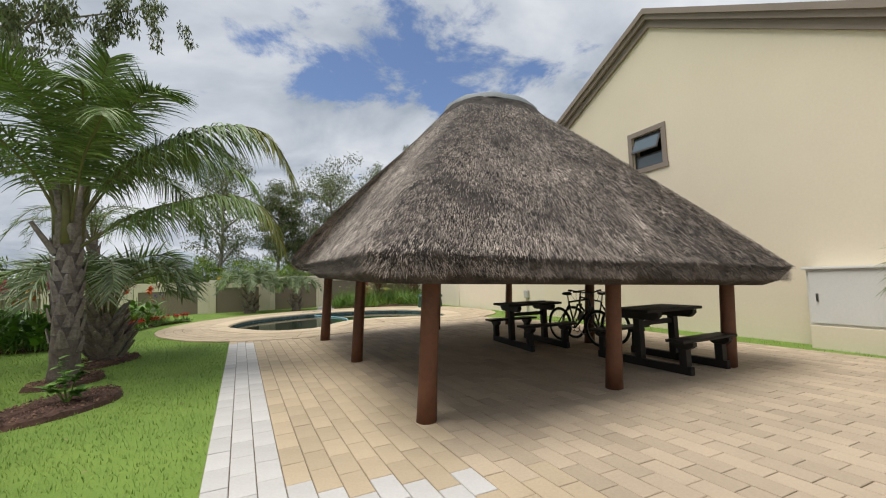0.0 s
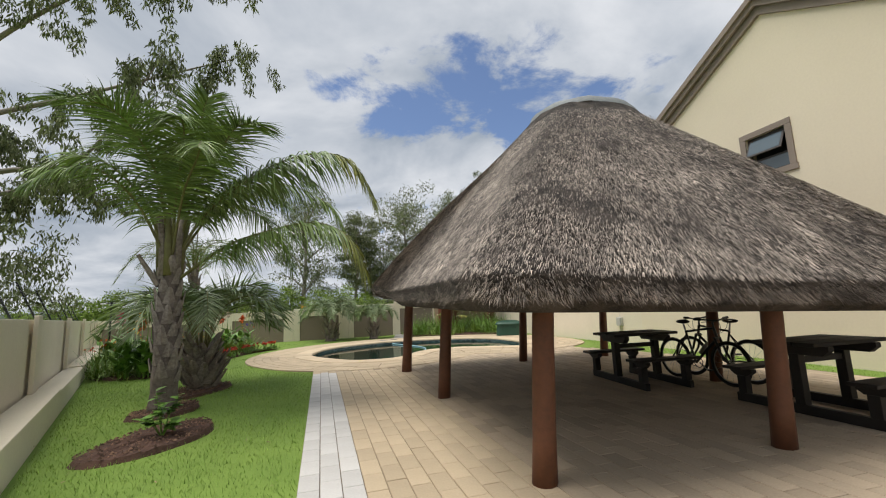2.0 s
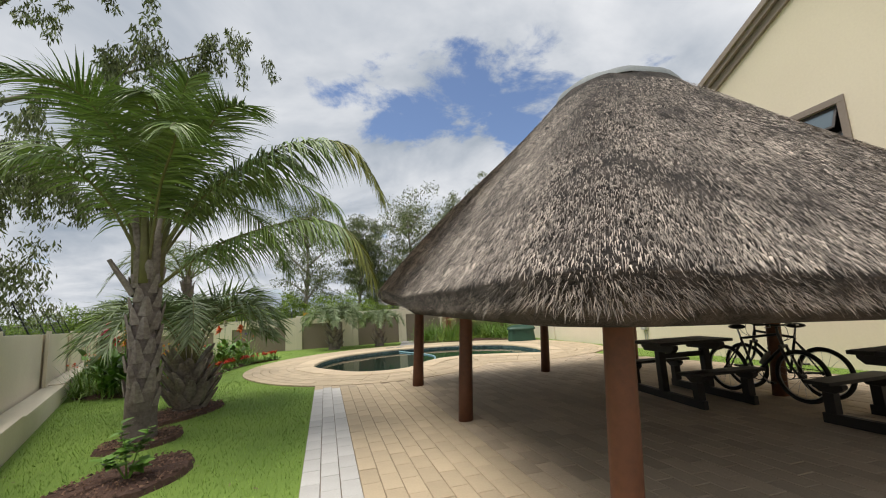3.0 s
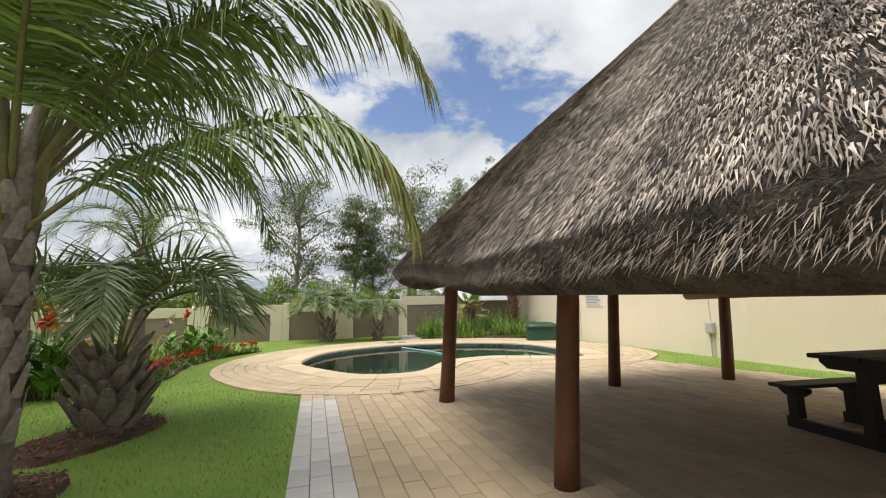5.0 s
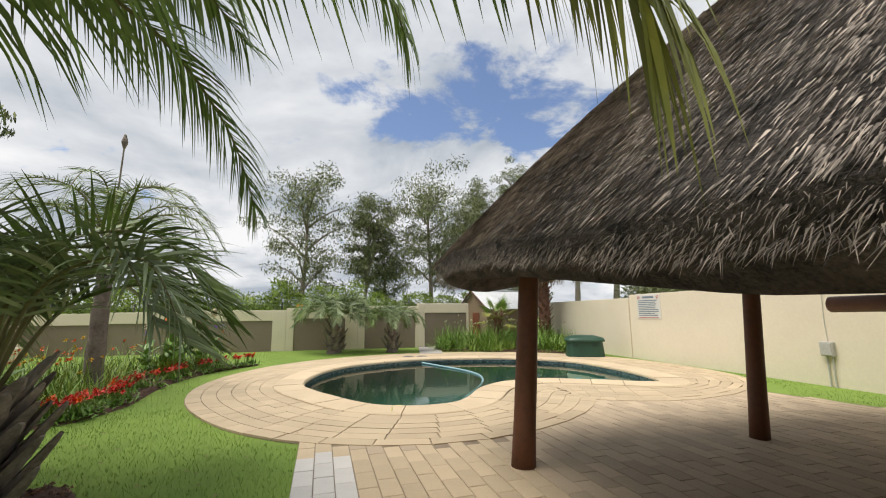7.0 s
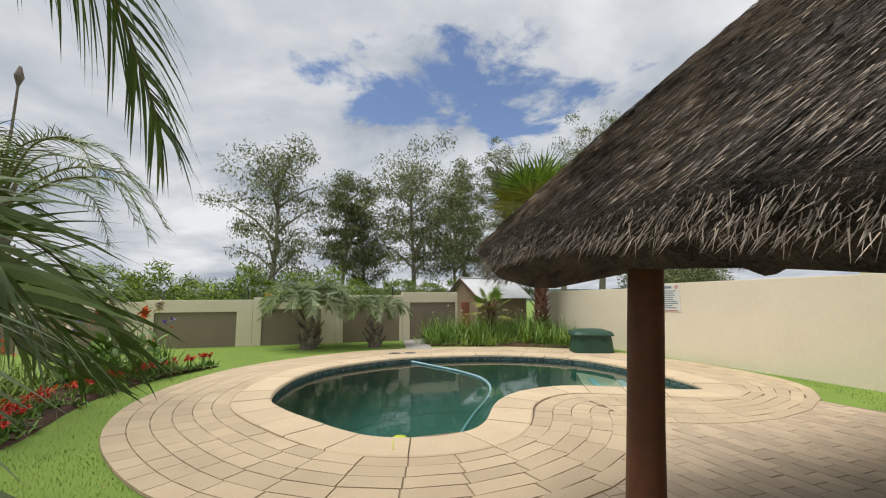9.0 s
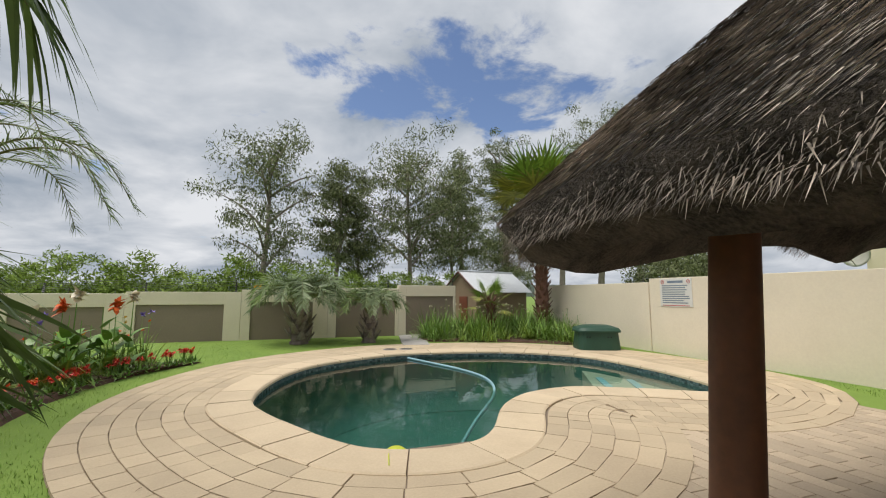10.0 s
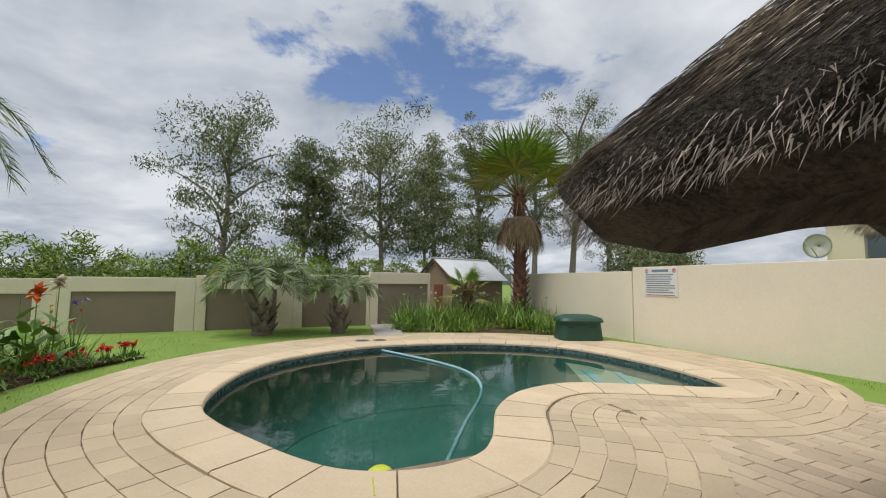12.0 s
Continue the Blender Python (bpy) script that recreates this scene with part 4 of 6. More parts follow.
# tall feather palm on the lawn
def build_big_palm():
    rnd = random.Random(21)
    o = Vector((-2.2, 9.3, 0))
    p = thing("feather_palm", o, "tall queen palm with arching green fronds on the lawn", "palm")
    trunk_mesh(2.35, 0.19, 0.155, rnd, BARK, p, (0.02, 0.0), 0.07)
    boots(p, 0.45, 2.2, 0.185, 0.16, 46, BOOT, rnd, 0.26, 0.24, top=2.35)
    for k in range(9):      # sheathing leaf stalks that rise from the trunk
        a = k * 2.4
        s = Vector((math.cos(a) * 0.12, math.sin(a) * 0.12, 2.1))
        part("leaf_sheath", tube(bmesh.new(), [s, s + Vector((math.cos(a) * 0.03, math.sin(a) * 0.03, 0.5)), s + Vector((math.cos(a) * 0.12, math.sin(a) * 0.12, 1.0))], [0.075, 0.06, 0.035], 8), BOOT if k % 2 else RACHIS, p, smooth=True)
    c = Vector((0.0, 0.0, 2.7))
    # frond tips, relative to the foot of the palm
    long_ones = [
        ([(0.79, -0.31, 2.47), (1.35, -0.52, 2.68), (2.25, -0.87, 2.82), (2.8, -1.06, 2.55), (3.02, -1.14, 2.05)], 0.66, LEAF, 95),
        ([(0.54, -0.17, 3.1), (1.22, -0.37, 3.65), (2.05, -0.64, 4.0), (2.8, -0.86, 3.9), (3.2, -1.0, 3.2)], 0.72, LEAF, 95),
        ([(0.5, 0.1, 3.2), (1.1, 0.2, 3.65), (1.8, 0.25, 3.75), (2.5, 0.3, 3.4), (2.75, 0.32, 2.95)], 0.56, LEAF, 52),
        ([(0.5, 0.7, 3.4), (1.0, 1.35, 3.5), (1.45, 1.85, 3.0), (1.68, 2.1, 2.35)], 0.6, LEAF, 70),
        ([(0.18, -0.40, 3.42), (0.41, -0.90, 3.98), (0.54, -1.40, 4.16), (0.63, -1.90, 3.98)], 0.80, LEAF, 90),
        ([(0.42, -0.25, 3.49), (0.85, -0.55, 4.12), (1.12, -0.80, 4.37), (1.44, -1.05, 4.33)], 0.70, LEAF, 75),
        ([(-0.06, -0.40, 3.49), (-0.22, -0.90, 4.12), (-0.42, -1.30, 4.33), (-0.70, -1.70, 4.22)], 0.75, LEAF, 80),
        ([(-0.12, 0.10, 3.56), (-0.38, 0.15, 4.19), (-0.70, 0.20, 4.40), (-1.10, 0.20, 4.29)], 0.65, LEAF, 70),
        ([(0.23, 0.10, 3.63), (0.36, 0.20, 4.33), (0.54, 0.30, 4.64), (0.90, 0.35, 4.68)], 0.65, LEAF, 70),
        ([(0.05, 0.30, 3.63), (-0.06, 0.70, 4.26), (-0.30, 1.00, 4.47), (-0.62, 1.30, 4.33)], 0.65, LEAF, 65),
        ([(-0.34, -0.20, 3.28), (-0.72, -0.45, 3.77), (-1.10, -0.60, 3.84), (-1.48, -0.75, 3.56)], 0.55, LEAF, 60),
        ([(-0.29, -0.50, 3.14), (-0.54, -1.00, 3.49), (-0.79, -1.35, 3.42), (-1.01, -1.60, 3.14)], 0.55, LEAF, 60),
        ([(0.45, 0.50, 3.42), (0.95, 1.00, 3.91), (1.26, 1.40, 3.98), (1.59, 1.75, 3.70)], 0.6, LEAF, 65),
        ([(0.60, -0.10, 3.28), (1.23, -0.30, 3.70), (1.80, -0.45, 3.84), (2.24, -0.60, 3.56)], 0.66, LEAF, 80),
        ([(0.33, -0.60, 3.28), (0.69, -1.20, 3.70), (0.88, -1.70, 3.73), (0.96, -2.10, 3.49)], 0.66, LEAF, 75),
        ([(0.30, -0.15, 3.77), (0.45, -0.35, 4.40), (0.54, -0.50, 4.75), (0.63, -0.60, 4.92)], 0.55, LEAF, 60)]
    for j, (pts, leaf, mt, n) in enumerate(long_ones):
        s = c + Vector((pts[0][0] * 0.12, pts[0][1] * 0.12, -0.7 if j == 0 else -0.35))
        frond(p, s, [Vector(q) for q in pts], leaf * 1.2, mt, int(n * (1.6 if j < 4 else 1.3)), 0.016, 2.2 if j < 3 else 1.3 if pts[-1][2] < 4.2 else 0.7, 0.16, rnd, 0.5, 0.026, LEAF_DRY if j < 2 else None)
    # a cut stub on the trunk
    part("cut_stalk", tube(bmesh.new(), [(-0.12, -0.1, 1.95), (-0.30, -0.22, 2.3), (-0.36, -0.25, 2.42)], [0.05, 0.035, 0.03], 8), BOOT, p)
    return p


build_big_palm()


def build_jelly_palm(at, h, r, leaf_len, count, seed, label, boots_n=30, group="", low=0.85, dense=62, wide=0.015):
    """A squat palm with curved grey-green fronds over a stubby trunk of leaf bases."""
    rnd = random.Random(seed)
    p = thing("jelly_palm", at, label, "palm", group)
    trunk_mesh(h, r, r * 0.75, rnd, BARK, p, rough=0.1)
    boots(p, 0.08, h, r * 1.05, r * 0.75, boots_n, BOOT, rnd, 0.30 * max(0.7, r / 0.2), 0.75, top=h)
    for k in range(count):
        a = k * 2.39996 + rnd.uniform(-0.25, 0.25)
        f = k / count
        L = leaf_len * rnd.uniform(0.85, 1.1)
        el = 1.30 - low * f
        ca, sa = math.cos(a), math.sin(a)
        R1, R2, R3 = L * 0.36 * math.cos(el), L * 0.72 * math.cos(el * 0.65), L * 0.86 * math.cos(el * 0.45)
        z1, z2, z3 = L * 0.42 * math.sin(el) + 0.1, L * 0.56 * math.sin(el) + 0.05, L * (0.56 * math.sin(el) - 0.24)
        frond(p, Vector((ca * 0.05, sa * 0.05, h - 0.1)), [Vector((ca * R1, sa * R1, h + z1)), Vector((ca * R2, sa * R2, h + z2)), Vector((ca * R3, sa * R3, h + z3))],
              leaf_len * 0.34, LEAF_GREY if k % 4 else LEAF, dense, wide * leaf_len / 1.6, 0.55, 0.25, rnd, 0.9, 0.02)
    return p


build_jelly_palm((-2.22, 11.2, 0), 0.80, 0.26, 2.05, 17, 31, "squat jelly palm with grey-green fronds in a soil patch", 52, "", 0.5, 46, 0.016)
build_jelly_palm((0.15, 24.0, 0), 0.95, 0.27, 1.9, 20, 32, "jelly palm with drooping pale fronds before the boundary wall", 26, "palms along the far wall")
build_jelly_palm((2.3, 23.7, 0), 0.85, 0.21, 1.45, 17, 33, "smaller jelly palm beside the garden path", 22, "palms along the far wall")


def build_tall_feather(at, h, seed, L=2.1):
    rnd = random.Random(seed)
    p = thing("feather_palm", at, "slim feather palm with drooping dark fronds behind the flower bed", "palm")
    trunk_mesh(h, 0.15, 0.11, rnd, BARK, p, rough=0.05)
    boots(p, h - 0.9, h, 0.13, 0.11, 14, BOOT, rnd, 0.25, 0.4, top=h)
    for k in range(16):
        a = k * 2.39996
        f = k / 16
        el = 1.3 - 1.25 * f
        ca, sa = math.cos(a), math.sin(a)
        pts = [Vector((ca * L * 0.4 * math.cos(el), sa * L * 0.4 * math.cos(el), h + L * 0.36 * math.sin(el) + 0.1)),
               Vector((ca * L * 0.75 * math.cos(el * 0.6), sa * L * 0.75 * math.cos(el * 0.6), h + L * 0.42 * math.sin(el))),
               Vector((ca * L * 0.95 * math.cos(el * 0.4), sa * L * 0.95 * math.cos(el * 0.4), h + L * (0.42 * math.sin(el) - 0.35)))]
        frond(p, Vector((ca * 0.05, sa * 0.05, h - 0.1)), pts, 0.42, LEAF, 60, 0.010, 0.9, 0.15, rnd, 0.9, 0.02)
    part("flower_spike", tube(bmesh.new(), [(0, 0, h), (0.05, 0, h + 1.0), (0.06, 0, h + 1.65), (0.06, 0, h + 1.8), (0.06, 0, h + 1.95)], [0.025, 0.018, 0.015, 0.06, 0.02], 8), BOOT, p)
    return p


build_tall_feather((-3.95, 16.4, 0), 2.95, 41)


def build_fan_palm(at, h, seed, leaf, count, label, skirt=True, r=0.25):
    rnd = random.Random(seed)
    p = thing("fan_palm", at, label, "palm")
    trunk_mesh(h, r, r * 0.75, rnd, BARK_RED, p, rough=0.05)
    boots(p, 0.15, h, r, r * 0.78, int(h * 26), BARK_RED, rnd, 0.24, 0.9, top=h)
    for k in range(count):
        a = k * 2.39996
        f = k / count
        dead = skirt and f > 0.72
        el = 1.35 - 1.6 * f if not dead else -0.9 - 0.3 * rnd.random()
        ca, sa = math.cos(a), math.sin(a)
        d = Vector((ca * math.cos(el), sa * math.cos(el), math.sin(el)))
        st = leaf * (0.7 if not dead else 0.45)
        s0 = Vector((ca * 0.08, sa * 0.08, h - 0.05 - 0.3 * f))
        tip = s0 + d * st
        ob = part("frond", tube(bmesh.new(), [s0, s0.lerp(tip, 0.5) + Vector((0, 0, 0.05)), tip], [0.03, 0.02, 0.014], 6), RACHIS if not dead else STRAWLEAF, p)
        side = d.cross(Vector((0, 0, 1)))
        side = side.normalized() if side.length > 0.1 else Vector((1, 0, 0))
        V, F = [], []
        for j in range(26):
            b = radians(-125 + 250 * j / 25)
            w = d * math.cos(b) + side * math.sin(b)
            blade(V, F, tip, w, (side * math.cos(b) - d * math.sin(b)), leaf * rnd.uniform(0.62, 0.78) * (0.75 + 0.25 * math.cos(b)), 0.035 * leaf, 0.45 if not dead else 1.6, 3)
        raw("foliage", V, F, STRAWLEAF if dead else (LEAF_DRY if f > 0.42 else LIME if k % 2 else STRAP), ob)
    return p


build_fan_palm((8.75, 23.6, 0), 4.95, 51, 1.95, 38, "tall fan palm with a dead straw skirt by the corner shed")
build_fan_palm((6.75, 23.9, 0), 1.35, 52, 0.75, 11, "young fan palm with a stubby brown trunk among strap leaves", False, 0.14)


# ---- gum trees and hedges ----
def leaf_mass(V, F, c, r, n, size, rnd, hang=0.6):
    for _ in range(n):
        a, b = rnd.uniform(0, 2 * math.pi), rnd.gauss(0, 0.5)
        q = r * rnd.random() ** 0.45
        p = Vector((c.x + math.cos(a) * math.cos(b) * q, c.y + math.sin(a) * math.cos(b) * q, c.z + math.sin(b) * q * 0.9))
        way = Vector((rnd.gauss(0, 0.6), rnd.gauss(0, 0.6), -hang + rnd.gauss(0, 0.5)))
        side = way.cross(Vector((rnd.gauss(0, 1), rnd.gauss(0, 1), rnd.gauss(0, 1)))).normalized()
        L = size * rnd.uniform(0.7, 1.4)
        w = L * 0.13
        way = way.normalized() * L
        o = len(V)
        V.extend([tuple(p), tuple(p + way * 0.45 + side * w), tuple(p + way), tuple(p + way * 0.45 - side * w)])
        F.append((o, o + 1, o + 2, o + 3))


def build_gum(at, h, spread, seed, n_limbs=9, dense=1.0, base=0.3, size=0.18, label="gum tree with a pale forked trunk and airy crown", mat_leaf=None):
    rnd = random.Random(seed)
    t = thing("gum_tree", at, label, "tree", "gum trees beyond the wall")
    lean = Vector((rnd.uniform(-0.06, 0.06) * h, rnd.uniform(-0.05, 0.05) * h, 0))
    r = 0.018 * h
    pts = [Vector((lean.x * f + 0.12 * math.sin(f * 5 + seed), lean.y * f + 0.1 * math.cos(f * 4 + seed), -0.1 + h * 0.86 * f)) for f in [k / 9 for k in range(10)]]
    part("trunk", tube(bmesh.new(), pts, [r * (1 - 0.85 * k / 9) for k in range(10)], 10), GUM_BARK, t, smooth=True)
    V, F = [], []
    for k in range(n_limbs):
        f = base + (0.95 - base) * (k + 0.5 * rnd.random()) / n_limbs
        i = min(int(f * 9), 8)
        s = pts[i].lerp(pts[i + 1], f * 9 - i)
        a = k * 2.39996 + rnd.uniform(-0.4, 0.4)
        reach = spread * (0.62 + 0.4 * math.sin(math.pi * min(1, (f - base) / (1 - base) * 0.7 + 0.2))) * rnd.uniform(0.75, 1.1)
        rise = h * rnd.uniform(0.10, 0.2)
        e = s + Vector((math.cos(a) * reach, math.sin(a) * reach, rise))
        m = s.lerp(e, 0.5) + Vector((0, 0, rise * 0.15))
        e.z = min(e.z, h)
        part("limb", tube(bmesh.new(), spline([s, m, e], 8, False), [r * 0.42 * (1 - 0.8 * q / 7) for q in range(8)], 6), GUM_BARK, t, smooth=True)
        for q in range(9):
            g = 0.25 + 0.85 * q / 8
            c = s.lerp(e, g) + Vector((rnd.gauss(0, 0.27 * spread), rnd.gauss(0, 0.27 * spread), rnd.gauss(-0.1, 0.065 * h)))
            leaf_mass(V, F, c, spread * rnd.uniform(0.22, 0.44), int(150 * dense), size, rnd)
    for q in range(6):
        c = pts[-1] + Vector((rnd.gauss(0, 0.3 * spread), rnd.gauss(0, 0.3 * spread), rnd.uniform(-0.05, 0.09) * h))
        leaf_mass(V, F, c, spread * 0.42, int(150 * dense), size, rnd)
    raw("crown", V, F, mat_leaf or GUM_LEAF, t)
    return t


for x, y, h, sp, sd, nl, dn, bs in ((-1.7, 32.0, 10.2, 2.2, 61, 12, 0.72, 0.3), (1.6, 33.0, 9.1, 1.4, 62, 9, 0.95, 0.35), (5.6, 32.0, 10.0, 2.5, 63, 12, 1.05, 0.33),
                                   (3.2, 34.0, 7.6, 1.7, 64, 8, 0.7, 0.3), (8.6, 33.0, 8.0, 1.8, 65, 8, 0.8, 0.45), (10.6, 36.0, 11.5, 1.6, 66, 9, 1.0, 0.4),
                                   (14.6, 37.0, 14.0, 1.5, 67, 10, 0.9, 0.4), (18.3, 36.0, 14.3, 1.9, 68, 10, 1.0, 0.4), (21.5, 36.0, 16.0, 2.2, 69, 11, 1.0, 0.35),
                                   (25.0, 36.0, 14.5, 2.2, 70, 10, 1.0, 0.35), (12.6, 34.0, 6.0, 1.8, 71, 7, 1.2, 0.3)):
    build_gum((x, y, 0), h, sp, sd, nl, dn, bs)


def build_overhang():
    """A weeping gum that stands beyond the long wall and hangs over the lawn."""
    rnd = random.Random(81)
    t = thing("weeping_gum", (-8.6, 12.6, 0), "weeping gum tree beyond the wall with hanging leaf clusters", "tree")
    trunk = [Vector((0, 0, -0.1)), Vector((0.3, -0.2, 2.4)), Vector((0.8, -0.4, 4.6)), Vector((1.0, -0.5, 6.8)), Vector((1.6, -0.4, 8.6))]
    part("trunk", tube(bmesh.new(), spline(trunk, 14, False), [0.24 * (1 - 0.6 * k / 13) for k in range(14)], 10), GUM_BARK, t, smooth=True)
    V, F = [], []
    limbs = [((0.8, -0.4, 4.4), (2.3, -0.4, 4.7), (3.6, -0.6, 4.9), (4.5, -0.8, 6.1), (5.3, -1.0, 7.4)), ((0.9, -0.4, 5.6), (2.6, 0.2, 6.6), (4.4, 0.6, 7.6), (6.4, 0.6, 8.4)),
             ((1.0, -0.5, 6.6), (2.8, -1.0, 7.9), (4.6, -1.4, 8.8), (6.9, -1.6, 9.2)), ((0.6, -0.3, 3.6), (1.7, 0.4, 4.4), (2.6, 1.0, 4.8), (3.3, 1.3, 4.6)),
             ((1.2, -0.4, 7.6), (2.2, -1.6, 8.4), (3.4, -2.8, 8.6), (4.4, -3.8, 8.2)), ((0.8, -0.4, 4.8), (0.6, 1.2, 6.0), (0.6, 2.4, 6.4)), ((0.8, -0.4, 4.8), (1.6, -1.6, 5.6), (2.6, -2.6, 5.4))]
    for L in limbs:
        pts = spline([Vector(q) for q in L], 16, False)
        part("limb", tube(bmesh.new(), pts, [0.07 * (1 - 0.85 * k / 15) for k in range(16)], 6), GUM_BARK, t, smooth=True)
        for k in range(38):
            p = pts[rnd.randrange(4, 16)] + Vector((rnd.gauss(0, 0.35), rnd.gauss(0, 0.35), rnd.gauss(0, 0.15)))
            n = rnd.randrange(2, 4)
            d = Vector((rnd.gauss(0, 0.3), rnd.gauss(0, 0.3), -1)).normalized()
            for q in range(n):
                leaf_mass(V, F, p + d * 0.24 * q, 0.17, 42, 0.13, rnd, 1.5)
    for k in range(75):
        p = Vector((rnd.uniform(-1.4, 2.2), rnd.uniform(-1.8, 2.6), rnd.uniform(1.8, 5.0)))
        leaf_mass(V, F, p, 0.5, 130, 0.14, rnd, 1.2)
    raw("crown", V, F, GUM_LEAF, t)


build_overhang()


def build_hedges():
    rnd = random.Random(91)
    for name, lab, spots in (("hedge", "loose green shrub hedge beyond the far wall", [(x, 29.0 + rnd.uniform(-0.9, 0.9), 1.2, rnd.uniform(2.2, 3.0)) for x in np.arange(-15.5, 1.6, 0.62)]),
                             ("hedge", "low green bushes beyond the far wall", [(x, 29.6 + rnd.uniform(-0.6, 0.6), 0.9, rnd.uniform(2.0, 2.5)) for x in np.arange(2.0, 9.6, 0.7)]),
                             ("hedge", "dense dark bushes behind the boundary wall", [(x, 22.0 + (x - 12) * 0.5 + rnd.uniform(-0.6, 0.6), 1.3, rnd.uniform(3.0, 4.3)) for x in np.arange(12.2, 22.0, 0.7)]),
                             ("hedge", "dark trees and scrub beyond the long wall", [(-10.6 - (y - 9) * 0.44 - rnd.uniform(0, 1.6), y, 1.2, rnd.uniform(2.0, 3.3)) for y in np.arange(8, 28, 0.7)])):
        h = thing(name, (spots[0][0], spots[0][1], 0), lab, "hedge")
        V, F = [], []
        o = Vector((spots[0][0], spots[0][1], 0))
        for x, y, r, top in spots:
            bm = tube(bmesh.new(), [(x - o.x, y - o.y, -0.05), (x - o.x + rnd.uniform(-0.2, 0.2), y - o.y, top * 0.75)], [0.04, 0.015], 5)
            part("stem", bm, GUM_BARK, h)
            for k in range(7):
                z = top * (0.2 + 0.13 * k)
                leaf_mass(V, F, Vector((x - o.x + rnd.gauss(0, 0.25), y - o.y + rnd.gauss(0, 0.25), z)), r * (0.68 if k < 5 else 0.36), 300 if k < 5 else 150, 0.17, rnd, -0.3)
        raw("crown", V, F, HEDGE_LEAF if "dark" not in lab else GUM_LEAF, h)


build_hedges()


def build_hills():
    rnd = random.Random(95)
    for name, dist, base_h, seed in (("hill_near", 330.0, 15.0, 2.0), ("hill_far", 900.0, 46.0, 7.0)):
        V, F = [], []
        n = 220
        for k in range(n):
            a = radians(-75 + 150 * k / (n - 1))
            h = base_h * (0.55 + 0.5 * noise.noise(Vector((a * 3.1, seed, 0))) + 0.28 * noise.noise(Vector((a * 9, seed, 3))))
            h = max(h, base_h * 0.18) * (1 + 0.04 * rnd.random())
            for d, f in ((0.0, -0.2), (0.12, 0.45), (0.3, 1.0), (0.5, 0.9)):
                R = dist * (1 + d)
                V.append((math.sin(a) * R, math.cos(a) * R, h * f + (0.02 * base_h * rnd.random() if f > 0.3 else 0)))
        for k in range(n - 1):
            for q in range(3):
                F.append((4 * k + q, 4 * k + q + 1, 4 * k + 5 + q, 4 * k + 4 + q))
        g = raw(name, V, F, FOREST)
        tagged(g, "low wooded hills on the horizon", "hill", kind="structure")


build_hills()


# ---- beds, borders and grass ----
def soil_patch(name, knots, label, h=0.035):
    rnd = random.Random(len(label))
    line = spline(knots, 60)
    c = sum((p for p in line), Vector((0, 0))) / len(line)
    V, F = [], []
    for f, z in ((1.0, -0.04), (0.93, h * 0.7), (0.7, h), (0.35, h * 1.3)):
        for p in line:
            q = c + (p - c) * f * (1 + 0.02 * rnd.random())
            V.append((q.x, q.y, z + rnd.uniform(-0.012, 0.012)))
    V.append((c.x, c.y, h * 1.3))
    for k in range(3):
        for i in range(60):
            j = (i + 1) % 60
            F.append((k * 60 + i, k * 60 + j, (k + 1) * 60 + j, (k + 1) * 60 + i))
    for i in range(60):
        F.append((180 + i, 180 + (i + 1) % 60, 240))
    ob = tagged(raw(name, V, F, SOIL, None), label, "soil", kind="structure")
    # clods and bark chips
    V, F = [], []
    for _ in range(620):
        p = c + (line[rnd.randrange(60)] - c) * math.sqrt(rnd.random()) * 0.95
        s = rnd.uniform(0.008, 0.03)
        o = len(V)
        z = h + rnd.uniform(0, 0.012)
        a = rnd.uniform(0, 6.28)
        u, w = Vector((math.cos(a), math.sin(a))) * s, Vector((-math.sin(a), math.cos(a))) * s * 0.5
        V += [(p.x - u.x, p.y - u.y, z), (p.x + w.x, p.y + w.y, z), (p.x + u.x, p.y + u.y, z), (p.x - w.x, p.y - w.y, z), (p.x, p.y, z + s * 0.8)]
        F += [(o, o + 1, o + 4), (o + 1, o + 2, o + 4), (o + 2, o + 3, o + 4), (o + 3, o, o + 4)]
    tagged(raw("bark_chips", V, F, SOIL_CHIP), "brown bark chips and clods on the soil", "bark chips", kind="stuff")
    return ob


SOIL_CHIP = material("bark_chip", (0.24, 0.14, 0.09), (0.07, 0.04, 0.03), 0.9, 30, 3, 0, island=0.7)
soil_patch("soil_patch", [(-2.25, 7.0), (-1.9, 6.85), (-1.45, 7.15), (-1.15, 7.7), (-1.25, 8.3), (-1.5, 8.45), (-1.95, 8.2), (-2.2, 7.6)], "red-brown soil patch cut into the lawn")
soil_patch("soil_patch", [(-2.6, 9.0), (-2.1, 8.85), (-1.75, 9.3), (-1.9, 9.85), (-2.4, 9.8)], "small soil ring round the palm trunk")
soil_patch("soil_patch", [(-2.75, 10.4), (-2.3, 10.25), (-1.9, 10.8), (-1.7, 11.5), (-1.95, 11.9), (-2.5, 11.7), (-2.85, 11.0)], "dark soil patch round the squat palm")
BED = [(-1.95, 20.9), (-2.75, 19.5), (-3.15, 17.6), (-3.0, 15.5), (-3.3, 14.4), (-4.2, 13.9), (-5.4, 14.2), (-6.2, 15.6), (-5.6, 17.5), (-4.6, 19.3), (-3.2, 20.8)]
soil_patch("soil_bed", BED, "long curved flower bed of dark soil beside the paving", 0.05)
BACK_BED = [(4.1, 23.5), (5.5, 22.9), (7.2, 22.0), (8.5, 20.9), (9.3, 21.0), (9.35, 23.5), (9.2, 25.2), (6.5, 25.3), (4.6, 25.0)]
